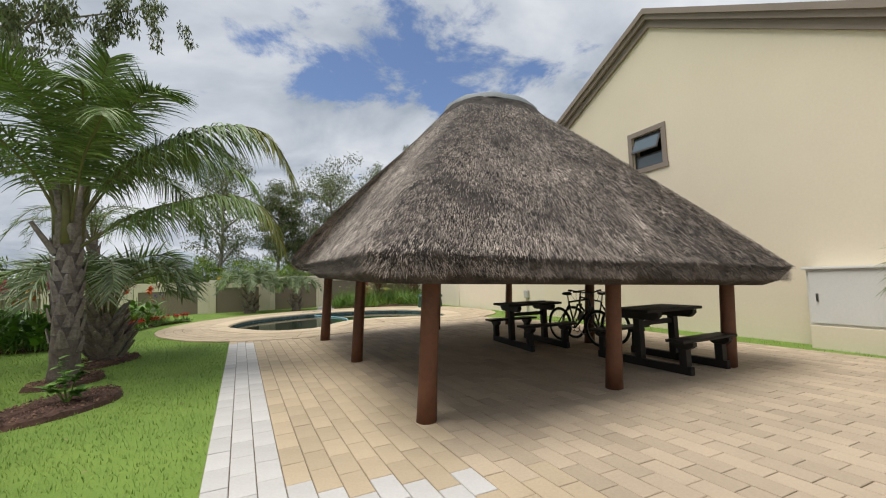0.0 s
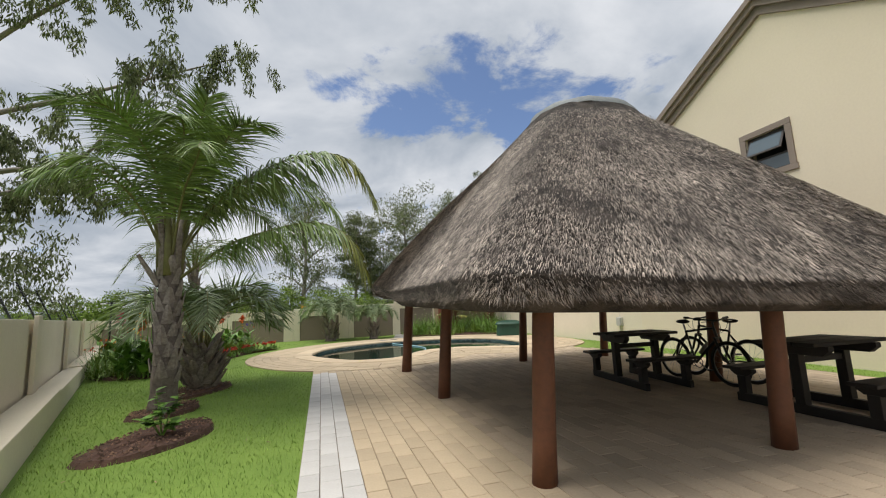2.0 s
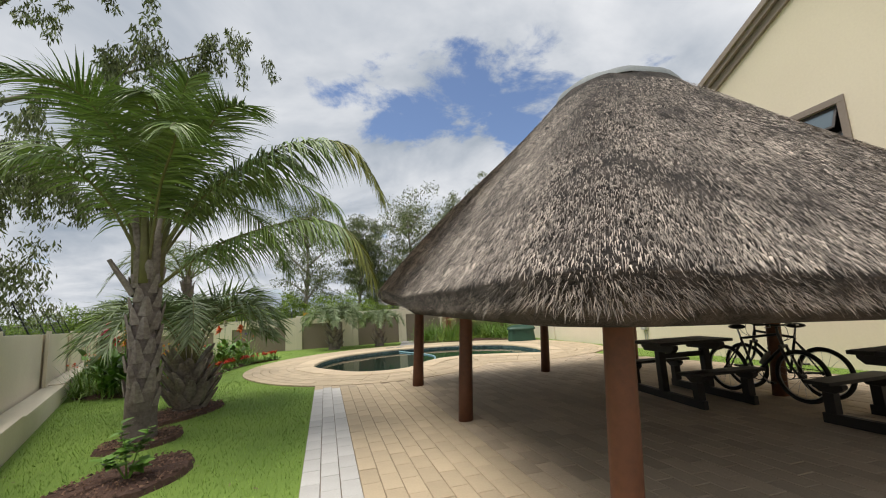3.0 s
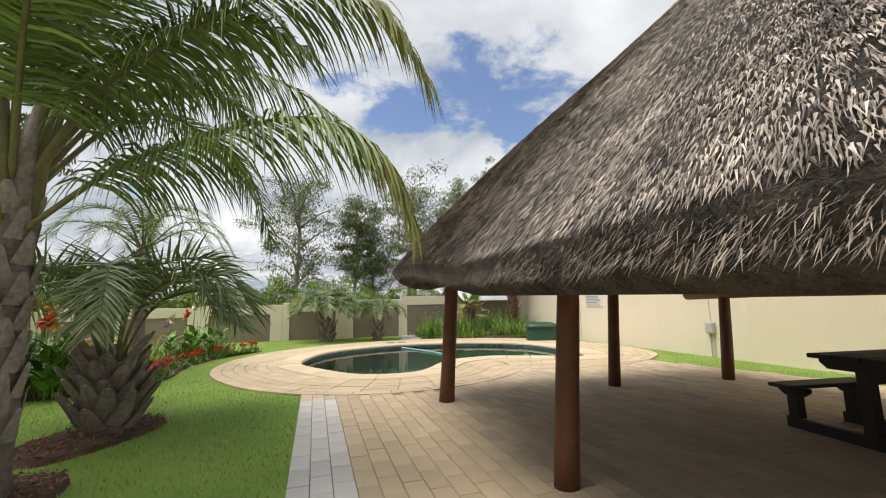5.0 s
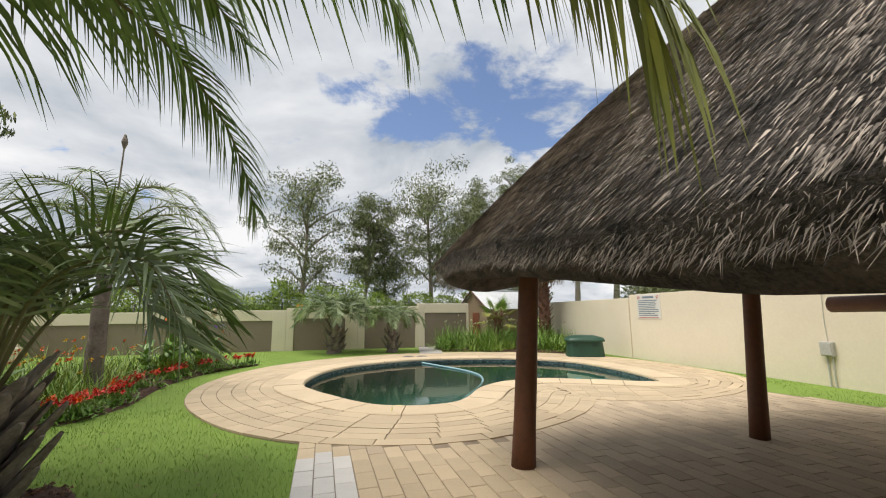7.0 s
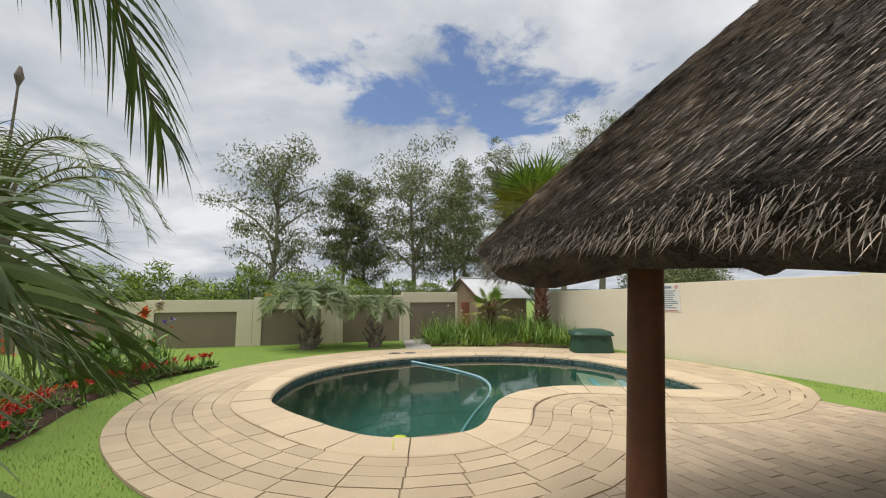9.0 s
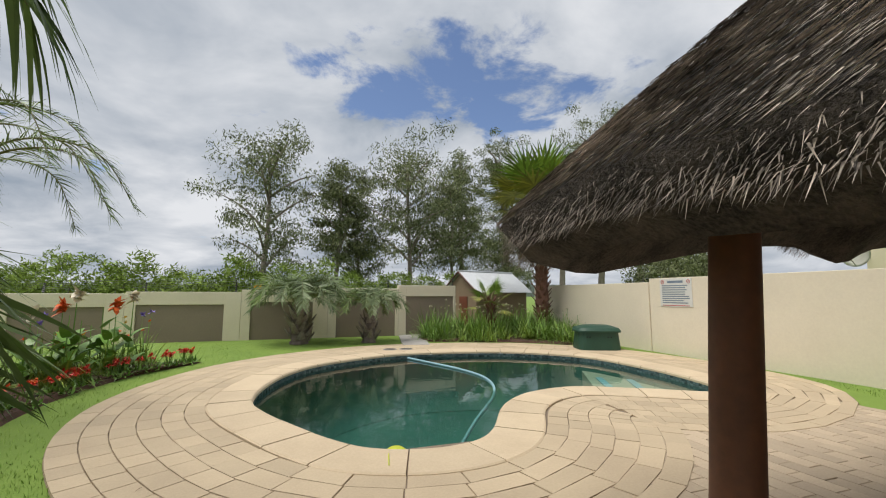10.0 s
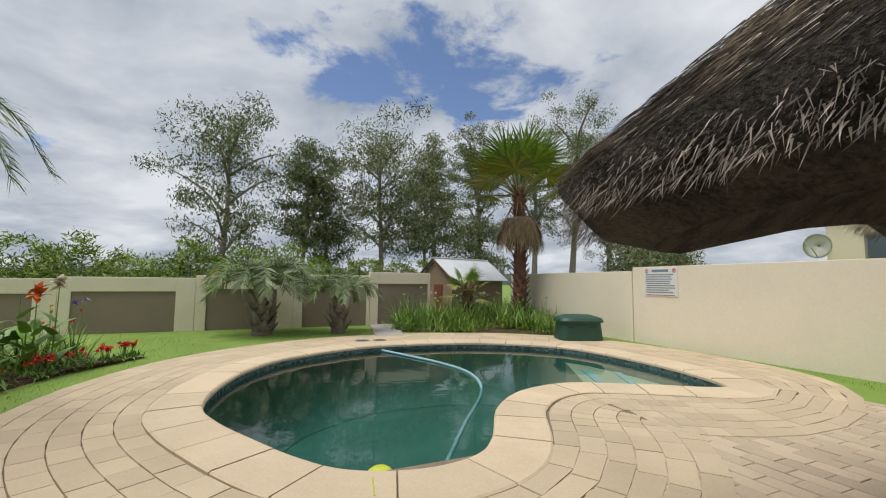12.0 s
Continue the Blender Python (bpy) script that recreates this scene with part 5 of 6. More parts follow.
soil_patch("soil_bed", BACK_BED, "planted bed of soil in the corner by the shed", 0.05)


def inside(pt, poly):
    x, y = pt
    hit = False
    for (x1, y1), (x2, y2) in zip(poly, poly[1:] + poly[:1]):
        if (y1 > y) != (y2 > y) and x < (x2 - x1) * (y - y1) / (y2 - y1) + x1:
            hit = not hit
    return hit


def build_clump(at, leaves, L, mt, seed, name, label, cat, flowers=(), spread=0.12, width=0.012, petal_size=0.035, stem_h=None):
    """Strap leaves from one crown, with flower stems."""
    rnd = random.Random(seed)
    c = thing(name, at, label, cat)
    V, F = [], []
    for k in range(leaves):
        a = rnd.uniform(0, 6.283)
        el = rnd.uniform(0.6, 1.45)
        d = Vector((math.cos(a) * math.cos(el), math.sin(a) * math.cos(el), math.sin(el)))
        p = Vector((rnd.gauss(0, spread), rnd.gauss(0, spread), -0.01))
        blade(V, F, p, d, Vector((-math.sin(a), math.cos(a), 0)), L * rnd.uniform(0.6, 1.15), width * rnd.uniform(0.7, 1.2), rnd.uniform(0.7, 1.9), 4)
    raw("foliage", V, F, mt, c)
    for col, num in flowers:
        for k in range(num):
            a, r = rnd.uniform(0, 6.283), abs(rnd.gauss(0, spread * 1.6))
            h = (stem_h or L) * rnd.uniform(0.75, 1.1)
            p = Vector((math.cos(a) * r, math.sin(a) * r, h))
            st = part("flower_stem", tube(bmesh.new(), [(p.x * 0.4, p.y * 0.4, 0), tuple(p)], [0.006, 0.004], 5), STRAP, c)
            V, F = [], []
            for j in range(14):
                b, e2 = rnd.uniform(0, 6.283), rnd.uniform(-0.2, 1.3)
                d = Vector((math.cos(b) * math.cos(e2), math.sin(b) * math.cos(e2), math.sin(e2)))
                blade(V, F, p, d, d.cross(Vector((0.3, 0.2, 1))).normalized(), petal_size * rnd.uniform(0.8, 1.4), petal_size * 0.38, 0.5, 2)
            raw("petals", V, F, PETALS[col], st)
    return c


def build_canna(at, n, seed, cols, label):
    rnd = random.Random(seed)
    c = thing("canna_plant", at, label, "canna")
    for k in range(n):
        a, r = rnd.uniform(0, 6.283), 0.42 * math.sqrt(rnd.random())
        x, y, h = math.cos(a) * r, math.sin(a) * r, rnd.uniform(0.75, 1.15)
        st = part("stalk", tube(bmesh.new(), [(x, y, -0.02), (x * 1.1, y * 1.1, h * 0.6), (x * 1.15, y * 1.15, h + (0.38 if k < len(cols) else 0.1))], [0.016, 0.012, 0.006], 6), BROAD, c)
        V, F = [], []
        for j in range(7):
            b = j * 2.4 + k
            z = h * (0.15 + 0.1 * j)
            d = Vector((math.cos(b) * 0.7, math.sin(b) * 0.7, 0.9))
            blade(V, F, Vector((x * 1.1, y * 1.1, z)), d, Vector((-math.sin(b), math.cos(b), 0.15)).normalized(), rnd.uniform(0.34, 0.5), 0.085, 0.9, 6)
        raw("leaf", V, F, BROAD, st)
        if k < len(cols):
            V, F = [], []
            for j in range(26):
                b, e2 = rnd.uniform(0, 6.283), rnd.uniform(-0.4, 1.3)
                d = Vector((math.cos(b) * math.cos(e2), math.sin(b) * math.cos(e2), math.sin(e2)))
                blade(V, F, Vector((x * 1.15, y * 1.15, h + 0.3 + rnd.uniform(-0.02, 0.14))), d, d.cross(Vector((0.3, 0.2, 1))).normalized(), rnd.uniform(0.11, 0.19), 0.06, 0.6, 3)
            raw("petals", V, F, PETALS[cols[k]], st)
    return c


def build_borders():
    rnd = random.Random(101)
    build_canna((-4.4, 14.05, 0.03), 20, 1, ["pink", "pink", "yellow", "red", "white", "pink", "orange"], "tall canna clump with crimson and yellow flowers in the bed")
    build_canna((-5.55, 15.7, 0.03), 16, 2, ["yellow", "pink", "red", "white"], "tall canna clump with mixed flowers in the bed")
    build_canna((-3.7, 18.5, 0.03), 8, 3, ["orange", "white", "white"], "canna clump with cream and orange flowers")
    build_canna((-3.15, 19.35, 0.03), 5, 4, ["orange", "white"], "canna with a bright orange flower head")
    k = 0
    for x, y in [(rnd.uniform(-6, -2.2), rnd.uniform(14, 20.8)) for _ in range(700)]:
        if k > 118:
            break
        if not inside((x, y), BED) or not inside((x + 0.45, y - 0.1), BED):
            continue
        k += 1
        fl = rnd.choice([(), (), (("yellow", 2),), (("orange", 2),), ()])
        build_clump((x, y, 0.03), 40, rnd.uniform(0.6, 0.95), rnd.choice([STRAP, LIME, LIME]), 200 + k, "daylily_clump", "lush clump of strappy green leaves in the flower bed", "daylily", fl, 0.10, 0.013, 0.05)
    # low red-flowered edging along the inner rim
    edge = spline([(-2.1, 20.75), (-2.75, 19.75), (-3.2, 18.4), (-3.35, 17.0), (-3.25, 15.7), (-3.3, 14.75), (-3.9, 14.2)], 44, False)
    for i, p in enumerate(edge):
        q = p + Vector((rnd.uniform(-0.15, 0.1), rnd.uniform(-0.08, 0.08)))
        if i % 7 == 5:
            continue
        build_clump((q.x, q.y, 0.03), 46, rnd.uniform(0.14, 0.22), BROAD, 400 + i, "red_bedding_plant", "low dark-leaved bedding plant with small red flowers", "bedding plant",
                    (("red", rnd.randrange(3, 8)),) if i % 3 else (("red", 3), ("orange", 2)), 0.09, 0.02, 0.062, 0.25)
    k = 0
    for _ in range(900):
        x, y = rnd.uniform(4, 9.3), rnd.uniform(21, 25.2)
        if k > 135:
            break
        if not inside((x, y), BACK_BED):
            continue
        k += 1
        front = y < 24.0 - 0.42 * (x - 4.2)
        build_clump((x, y, 0.03), 42, rnd.uniform(0.65, 0.9) if front else rnd.uniform(0.95, 1.3), LIME if front and rnd.random() < 0.35 else STRAP, 600 + k, "agapanthus_clump",
                    "dense clump of strap-leaved agapanthus in the corner bed", "agapanthus", (("white", 1),) if not front and rnd.random() < 0.5 else (), 0.13, 0.016, 0.05)
    for k, (x, y) in enumerate(((-3.35, 21.6), (-4.6, 20.2))):
        build_clump((x, y, 0.02), 34, 0.75, STRAP, 760 + k, "agapanthus_clump", "strap-leaved agapanthus with a violet flower head by the bed", "agapanthus", (("violet", 2),), 0.10, 0.016, 0.10, 1.05)
    # rounded-leaf shrub in the small soil patch
    s = thing("young_shrub", (-1.62, 7.6, 0.04), "young leafy green shrub in a patch of soil", "shrub")
    for k in range(9):
        a = k * 2.4
        e = Vector((math.cos(a) * rnd.uniform(0.08, 0.28), math.sin(a) * rnd.uniform(0.08, 0.28), rnd.uniform(0.14, 0.50)))
        st = part("stem", tube(bmesh.new(), [(0, 0, -0.03), tuple(e * 0.5 + Vector((0, 0, 0.04))), tuple(e)], [0.008, 0.006, 0.003], 5), BROAD, s)
        V, F = [], []
        for j in range(9):
            b = rnd.uniform(0, 6.283)
            d = Vector((math.cos(b), math.sin(b), rnd.uniform(0.0, 0.7)))
            blade(V, F, e * rnd.uniform(0.55, 1.05), d, Vector((-math.sin(b), math.cos(b), rnd.uniform(-0.3, 0.3))).normalized(), rnd.uniform(0.09, 0.15), 0.055, 0.5, 5)
        raw("leaf", V, F, BROAD, st)


build_borders()


# dist from the pool's line, for paving and lawn
PX = np.array([(p.x, p.y) for p in POOL])


def pool_gap(x, y):
    """Distance from the pool's line; negative inside."""
    d = float(np.sqrt(((PX - (x, y)) ** 2).sum(1).min()))
    return -d if inside((x, y), POOL_LIST) else d


POOL_LIST = [(p.x, p.y) for p in POOL]
APRON = 2.06


def east_edge(y):
    """Where the paving ends towards the house and the east wall."""
    return float(np.interp(y, (-6, 4, 9.5, 11.5, 12.3, 13.4, 14.2), (8.75, 8.75, 8.7, 8.3, 8.05, 7.75, 7.7)))


def strip_edge(y):
    """The lawn side of the pale strip, which runs a little askew."""
    return 0.12 - 0.032 * (y - 4.3)


def is_paved(x, y):
    g = pool_gap(x, y)
    if g < APRON:
        return True
    if y > 14.2:
        return 3.2 < x < 4.1 + 0.12 * (y - 22) and 21.5 < y < 25.5
    return strip_edge(y) < x < east_edge(y) and y > -6


def build_grass():
    rnd = random.Random(7)
    V, F = [], []
    zones = [(-4.6, 0.2, 2.6, 9.5, 30000), (-5.4, 0.02, 9.5, 15.0, 27000), (-3.6, 3.4, 15.0, 25.4, 20000), (7.6, 9.42, 11.0, 21.0, 9000), (8.6, 9.42, 2.0, 11.0, 5000), (-9, -4.6, 11, 25, 7000)]
    patches = [BED, BACK_BED]
    for x0, x1, y0, y1, n in zones:
        for _ in range(n):
            x, y = rnd.uniform(x0, x1), rnd.uniform(y0, y1)
            if x < -0.4 - 0.4184 * (y - 1.6) + 0.05:
                continue
            if x > -0.2 and is_paved(x + 0.01, y):
                continue
            if y > 11 and pool_gap(x, y) < APRON - 0.02:
                continue
            if any(inside((x, y), b) for b in patches):
                continue
            h, w = rnd.uniform(0.02, 0.048), rnd.uniform(0.002, 0.0045)
            a = rnd.uniform(0, 6.283)
            bend = rnd.uniform(0.2, 0.9) * h
            o = len(V)
            V += [(x - math.sin(a) * w, y + math.cos(a) * w, -0.032), (x + math.sin(a) * w, y - math.cos(a) * w, -0.032), (x + math.cos(a) * bend, y + math.sin(a) * bend, -0.03 + h)]
            F.append((o, o + 1, o + 2))
    g = raw("grass", V, F, GRASS)
    tagged(g, "short green lawn grass blades", "grass", kind="stuff")
    # fallen pale leaves on the lawn
    V, F = [], []
    for _ in range(90):
        x, y = rnd.uniform(-3.2, -0.1), rnd.uniform(4, 14)
        L, a = rnd.uniform(0.03, 0.08), rnd.uniform(0, 6.283)
        blade(V, F, Vector((x, y, 0.012)), Vector((math.cos(a), math.sin(a), 0.2)), Vector((-math.sin(a), math.cos(a), 0.2)), L, 0.008, 0.5, 3)
    tagged(raw("fallen_leaves", V, F, STRAWLEAF), "dry fallen gum leaves on the lawn", "fallen leaves", kind="stuff")


build_grass()


# ---- house fittings, sign, boxes ----
WHITE = material("white_paint", (0.75, 0.74, 0.70), (0.66, 0.65, 0.61), 0.5, 30, 1.2, 0.08)
FRAME = material("bronze_window_frame", (0.06, 0.05, 0.045), None, 0.4, 30, 3, 0)
GREEN = material("dark_green_plastic", (0.022, 0.075, 0.045), (0.014, 0.055, 0.033), 0.5, 20, 2, 0.1)
ZINC = material("zinc_sheet", (0.55, 0.57, 0.59), (0.42, 0.44, 0.46), 0.4, 20, 1.5, 0.05, metal=0.3)
SHEDWALL = material("brown_shed_plaster", (0.30, 0.22, 0.145), (0.23, 0.165, 0.11), 0.9, 22, 1.0, 0.15)
SIGNRED = material("sign_red", (0.55, 0.05, 0.04), None, 0.5, 20, 2, 0)
INK = material("grey_blue_print", (0.20, 0.26, 0.33), None, 0.6, 20, 2, 0)
# near-black colour that stands in for shade inside openings
DARK = material("painted_shade_black", (0.02, 0.02, 0.022), None, 0.9, 20, 2, 0)


def glass_material():
    m = bpy.data.materials.new("window_glass")
    m.use_nodes = True
    b = m.node_tree.nodes["Principled BSDF"]
    b.inputs["Base Color"].default_value = (0.10, 0.13, 0.15, 1)
    b.inputs["Roughness"].default_value = 0.04
    b.inputs["Specular IOR Level"].default_value = 0.9
    return m


GLASS = glass_material()


def build_window():
    y0, y1, z0, z1 = WIN
    o = (WALL_X, (y0 + y1) / 2, z0)
    w = thing("window", o, "top-hung window ajar in a taupe plaster surround", "window")
    hw, h, b = (y1 - y0) / 2, z1 - z0, 0.125
    for a in ((-hw, hw, h - b, h), (-hw, -hw + b, b + 0.001, h - b - 0.001), (hw - b, hw, b + 0.001, h - b - 0.001), (-hw - 0.02, hw + 0.02, 0, b)):
        part("surround", box(bmesh.new(), -0.035, -0.002, a[0], a[1], a[2], a[3], 0.006), TRIM, w)
    # black panel added for the shade of the room, which isn't built
    part("recess_shade_panel", box(bmesh.new(), 0.28, 0.3, -hw, hw, 0, h), DARK, w)
    i0, i1, j0, j1 = -hw + b, hw - b, b, h - b
    for a in ((i0, i1, j1 - 0.04, j1), (i0, i1, j0, j0 + 0.04), (i0, i0 + 0.04, j0 + 0.041, j1 - 0.041), (i1 - 0.04, i1, j0 + 0.041, j1 - 0.041), (i0 + 0.041, i1 - 0.041, j0 + 0.30, j0 + 0.34)):
        part("frame", box(bmesh.new(), 0.06, 0.10, *a, 0.003), FRAME, w)
    part("pane", box(bmesh.new(), 0.075, 0.081, i0 + 0.041, i1 - 0.041, j0 + 0.041, j0 + 0.299), GLASS, w)
    m = Matrix.Translation((0.05, 0, j1 - 0.05)) @ Matrix.Rotation(radians(24), 4, "Y")
    sash = part("sash", box(bmesh.new(), -0.012, 0.012, i0 + 0.045, i1 - 0.045, -0.44, 0.0, 0.003, m), FRAME, w)
    part("pane", box(bmesh.new(), -0.016, 0.016, i0 + 0.085, i1 - 0.085, -0.40, -0.04, 0.0, m), GLASS, sash)
    return w


build_window()


def build_gas_cupboard():
    c = thing("meter_cupboard", (WALL_X, 4.35, 0), "white painted steel cupboard above a cream plinth on the house wall", "cupboard")
    part("plinth", box(bmesh.new(), -0.36, -0.003, -1.4, 0.66, -0.25, 0.36, 0.012), PLASTER, c)
    part("body", box(bmesh.new(), -0.34, -0.003, -1.4, 0.66, 0.362, 1.30, 0.008), WHITE, c)
    for a, b in ((-1.36, -0.38), (-0.36, 0.62)):
        d = part("door", box(bmesh.new(), -0.362, -0.342, a, b, 0.40, 1.26, 0.005), WHITE, c)
        part("handle", box(bmesh.new(), -0.385, -0.363, b - 0.12, b - 0.09, 0.76, 0.90, 0.004), STEEL, d, "steel handle")
    part("top", box(bmesh.new(), -0.40, -0.003, -1.44, 0.70, 1.302, 1.345, 0.008), WHITE, c)


build_gas_cupboard()


def build_meter_box():
    c = thing("socket_box", (WALL_X + 0.03, 13.6, 0), "small grey weatherproof socket box with conduit pipes on the wall", "electrical box")
    GREYP = material("grey_box_plastic", (0.55, 0.54, 0.50), None, 0.5, 20, 2, 0)
    part("box", box(bmesh.new(), -0.10, -0.003, -0.11, 0.11, 0.55, 0.82, 0.012), GREYP, c)
    part("lid", box(bmesh.new(), -0.118, -0.101, -0.095, 0.095, 0.57, 0.80, 0.008), GREYP, c)
    for y in (-0.05, 0.04):
        part("conduit", tube(bmesh.new(), [(-0.03, y, -0.04), (-0.03, y, 0.548)], 0.014, 8), GREYP, c)
    part("cable", tube(bmesh.new(), [(-0.02, 0.0, 0.82), (-0.012, 0.02, 1.2), (-0.012, -0.01, 1.95)], 0.006, 6), GREYP, c)


build_meter_box()


def build_sign():
    s = thing("pool_rules_sign", (WALL_X + 0.03, 18.33, 0), "white rules sign with red rings and print on the wall", "sign")
    part("board", box(bmesh.new(), -0.014, -0.002, -0.49, 0.49, 1.22, 2.02 - 0.06, 0.002), WHITE, s)
    for y in (0.40, -0.40):
        bm = tube(bmesh.new(), [(-0.017, y + 0.045 * math.cos(a), 1.87 + 0.045 * math.sin(a)) for a in [2 * math.pi * k / 20 for k in range(21)]], 0.006, 5)
        part("ring", bm, SIGNRED, s)
        part("bar", tube(bmesh.new(), [(-0.017, y - 0.03, 1.90), (-0.017, y + 0.03, 1.84)], 0.006, 5), SIGNRED, s)
    rnd = random.Random(3)
    part("heading", box(bmesh.new(), -0.0175, -0.0142, -0.24, 0.24, 1.84, 1.90), INK, s)
    for k in range(9):
        z = 1.77 - k * 0.056
        part("text_line", box(bmesh.new(), -0.0175, -0.0142, -0.42 + rnd.uniform(0, 0.22), 0.42, z - 0.012, z + 0.012), INK, s)
    part("coloured_line", box(bmesh.new(), -0.0175, -0.0142, -0.40, 0.42, 1.245, 1.26), SIGNRED, s)


build_sign()


def build_pump_box():
    c = thing("pump_cover", (8.25, 20.0, 0), "dark green plastic pool pump cover with a domed lid", "pump cover", turn=-22)
    bm = bmesh.new()
    rows = []
    for w, d, z in ((0.60, 0.46, -0.03), (0.60, 0.46, 0.02), (0.55, 0.42, 0.48), (0.62, 0.48, 0.485), (0.62, 0.48, 0.53), (0.57, 0.43, 0.60), (0.36, 0.26, 0.665), (0.15, 0.1, 0.68)):
        n = 32
        rows.append([bm.verts.new((w * math.copysign(abs(math.cos(a)) ** 0.45, math.cos(a)), d * math.copysign(abs(math.sin(a)) ** 0.45, math.sin(a)), z)) for a in [2 * math.pi * k / n for k in range(n)]])
    for r0, r1 in zip(rows, rows[1:]):
        for k in range(32):
            bm.faces.new((r0[k], r0[(k + 1) % 32], r1[(k + 1) % 32], r1[k]))
    bm.faces.new(rows[-1])
    part("cover", bm, GREEN, c)
    # solid black plugs paint the shade of vent holes; nothing is cut
    for x in (-0.38, -0.30, 0.2, 0.28):
        part("vent_hole_shade", tube(bmesh.new(), [(x, -0.46, 0.36), (x, -0.435, 0.36)], 0.018, 10), DARK, c)


build_pump_box()


def build_shed():
    s = thing("garden_shed", (6.75, 25.2, 0), "small brown plastered shed with a corrugated zinc roof", "shed", turn=18)
    L, D, E, R = 2.9, 2.0, 1.74, 2.5
    part("front_wall", box(bmesh.new(), 0, L, 0, 0.15, -0.1, E), SHEDWALL, s)
    part("back_wall", box(bmesh.new(), 0, L, D - 0.15, D, -0.1, E), SHEDWALL, s)
    for x in (0.0, L - 0.15):
        bm = bmesh.new()
        prof = [(0.151, -0.1), (D - 0.151, -0.1), (D - 0.151, E), (D / 2, R - 0.06), (0.151, E)]
        a = [bm.verts.new((x, y, z)) for y, z in prof]
        c = [bm.verts.new((x + 0.15, y, z)) for y, z in prof]
        bm.faces.new(a), bm.faces.new(c[::-1])
        for i in range(5):
            bm.faces.new((a[i - 1], a[i], c[i], c[i - 1]))
        bmesh.ops.recalc_face_normals(bm, faces=bm.faces[:])
        part("gable_wall", bm, SHEDWALL, s)
    part("door", box(bmesh.new(), -0.03, -0.002, 0.55, 1.05, 0.3, 1.45, 0.005), material("red_brown_door", (0.22, 0.07, 0.04), None, 0.6, 20, 2, 0.1), s, "red-brown wooden hatch")
    for side in (0, 1):
        V, F = [], []
        n = 70
        for k in range(n + 1):
            x = -0.15 + (L + 0.3) * k / n
            z = 0.014 * math.cos(k * math.pi)
            y0, y1 = (-0.2, D / 2) if side == 0 else (D + 0.2, D / 2)
            V += [(x, y0, E - 0.12 + z), (x, y1, R + z), (x, y0, E - 0.135 + z), (x, y1, R - 0.015 + z)]
        for k in range(n):
            o = 4 * k
            F += [(o, o + 4, o + 5, o + 1), (o + 2, o + 3, o + 7, o + 6), (o, o + 2, o + 6, o + 4)]
        raw("roof_sheet", V, F, ZINC, s)
    for side in (0, 1):
        y0 = -0.2 if side == 0 else D + 0.2
        part("barge_board", tube(bmesh.new(), [(-0.13, y0, E - 0.15), (-0.13, D / 2, R - 0.03)], 0.035, 6), material("dark_red_barge", (0.13, 0.05, 0.035), None, 0.6, 20, 2, 0), s)
    part("ridge_cap", tube(bmesh.new(), [(-0.16, D / 2, R + 0.01), (L + 0.16, D / 2, R + 0.01)], 0.04, 8), ZINC, s)


build_shed()


CEMENT_CREAM = material("cream_grey_plastic", (0.52, 0.49, 0.42), (0.44, 0.41, 0.36), 0.5, 20, 2, 0.03)


def build_arm_lamp():
    """A cream lamp head on an arm over the start of the west wall."""
    d = thing("outdoor_lamp", (-1.06, 2.28, 1.5), "cream plastic outdoor lamp on an arm above the boundary wall", "lamp")
    part("post", tube(bmesh.new(), [(0, 0, -0.02), (0, 0, 0.36), (0.04, -0.01, 0.52)], [0.03, 0.03, 0.028], 12), WHITE, d, smooth=True)
    part("arm", tube(bmesh.new(), [(0.04, -0.01, 0.52), (0.3, -0.08, 0.59), (0.80, -0.19, 0.56)], [0.026, 0.024, 0.024], 12), WHITE, d, smooth=True)
    head = [(0.90, -0.22, 0.580), (0.90, -0.22, 0.560), (0.90, -0.22, 0.510), (0.90, -0.22, 0.440), (0.90, -0.22, 0.380), (0.90, -0.22, 0.345), (0.90, -0.22, 0.335)]
    part("shade", tube(bmesh.new(), head, [0.055, 0.085, 0.10, 0.097, 0.078, 0.045, 0.01], 28), CEMENT_CREAM, d, smooth=True)
    part("collar", tube(bmesh.new(), [(0.90, -0.22, 0.555), (0.90, -0.22, 0.570), (0.90, -0.22, 0.610), (0.90, -0.22, 0.620)], [0.118, 0.135, 0.135, 0.06], 28), CEMENT_CREAM, d, smooth=True)


build_arm_lamp()


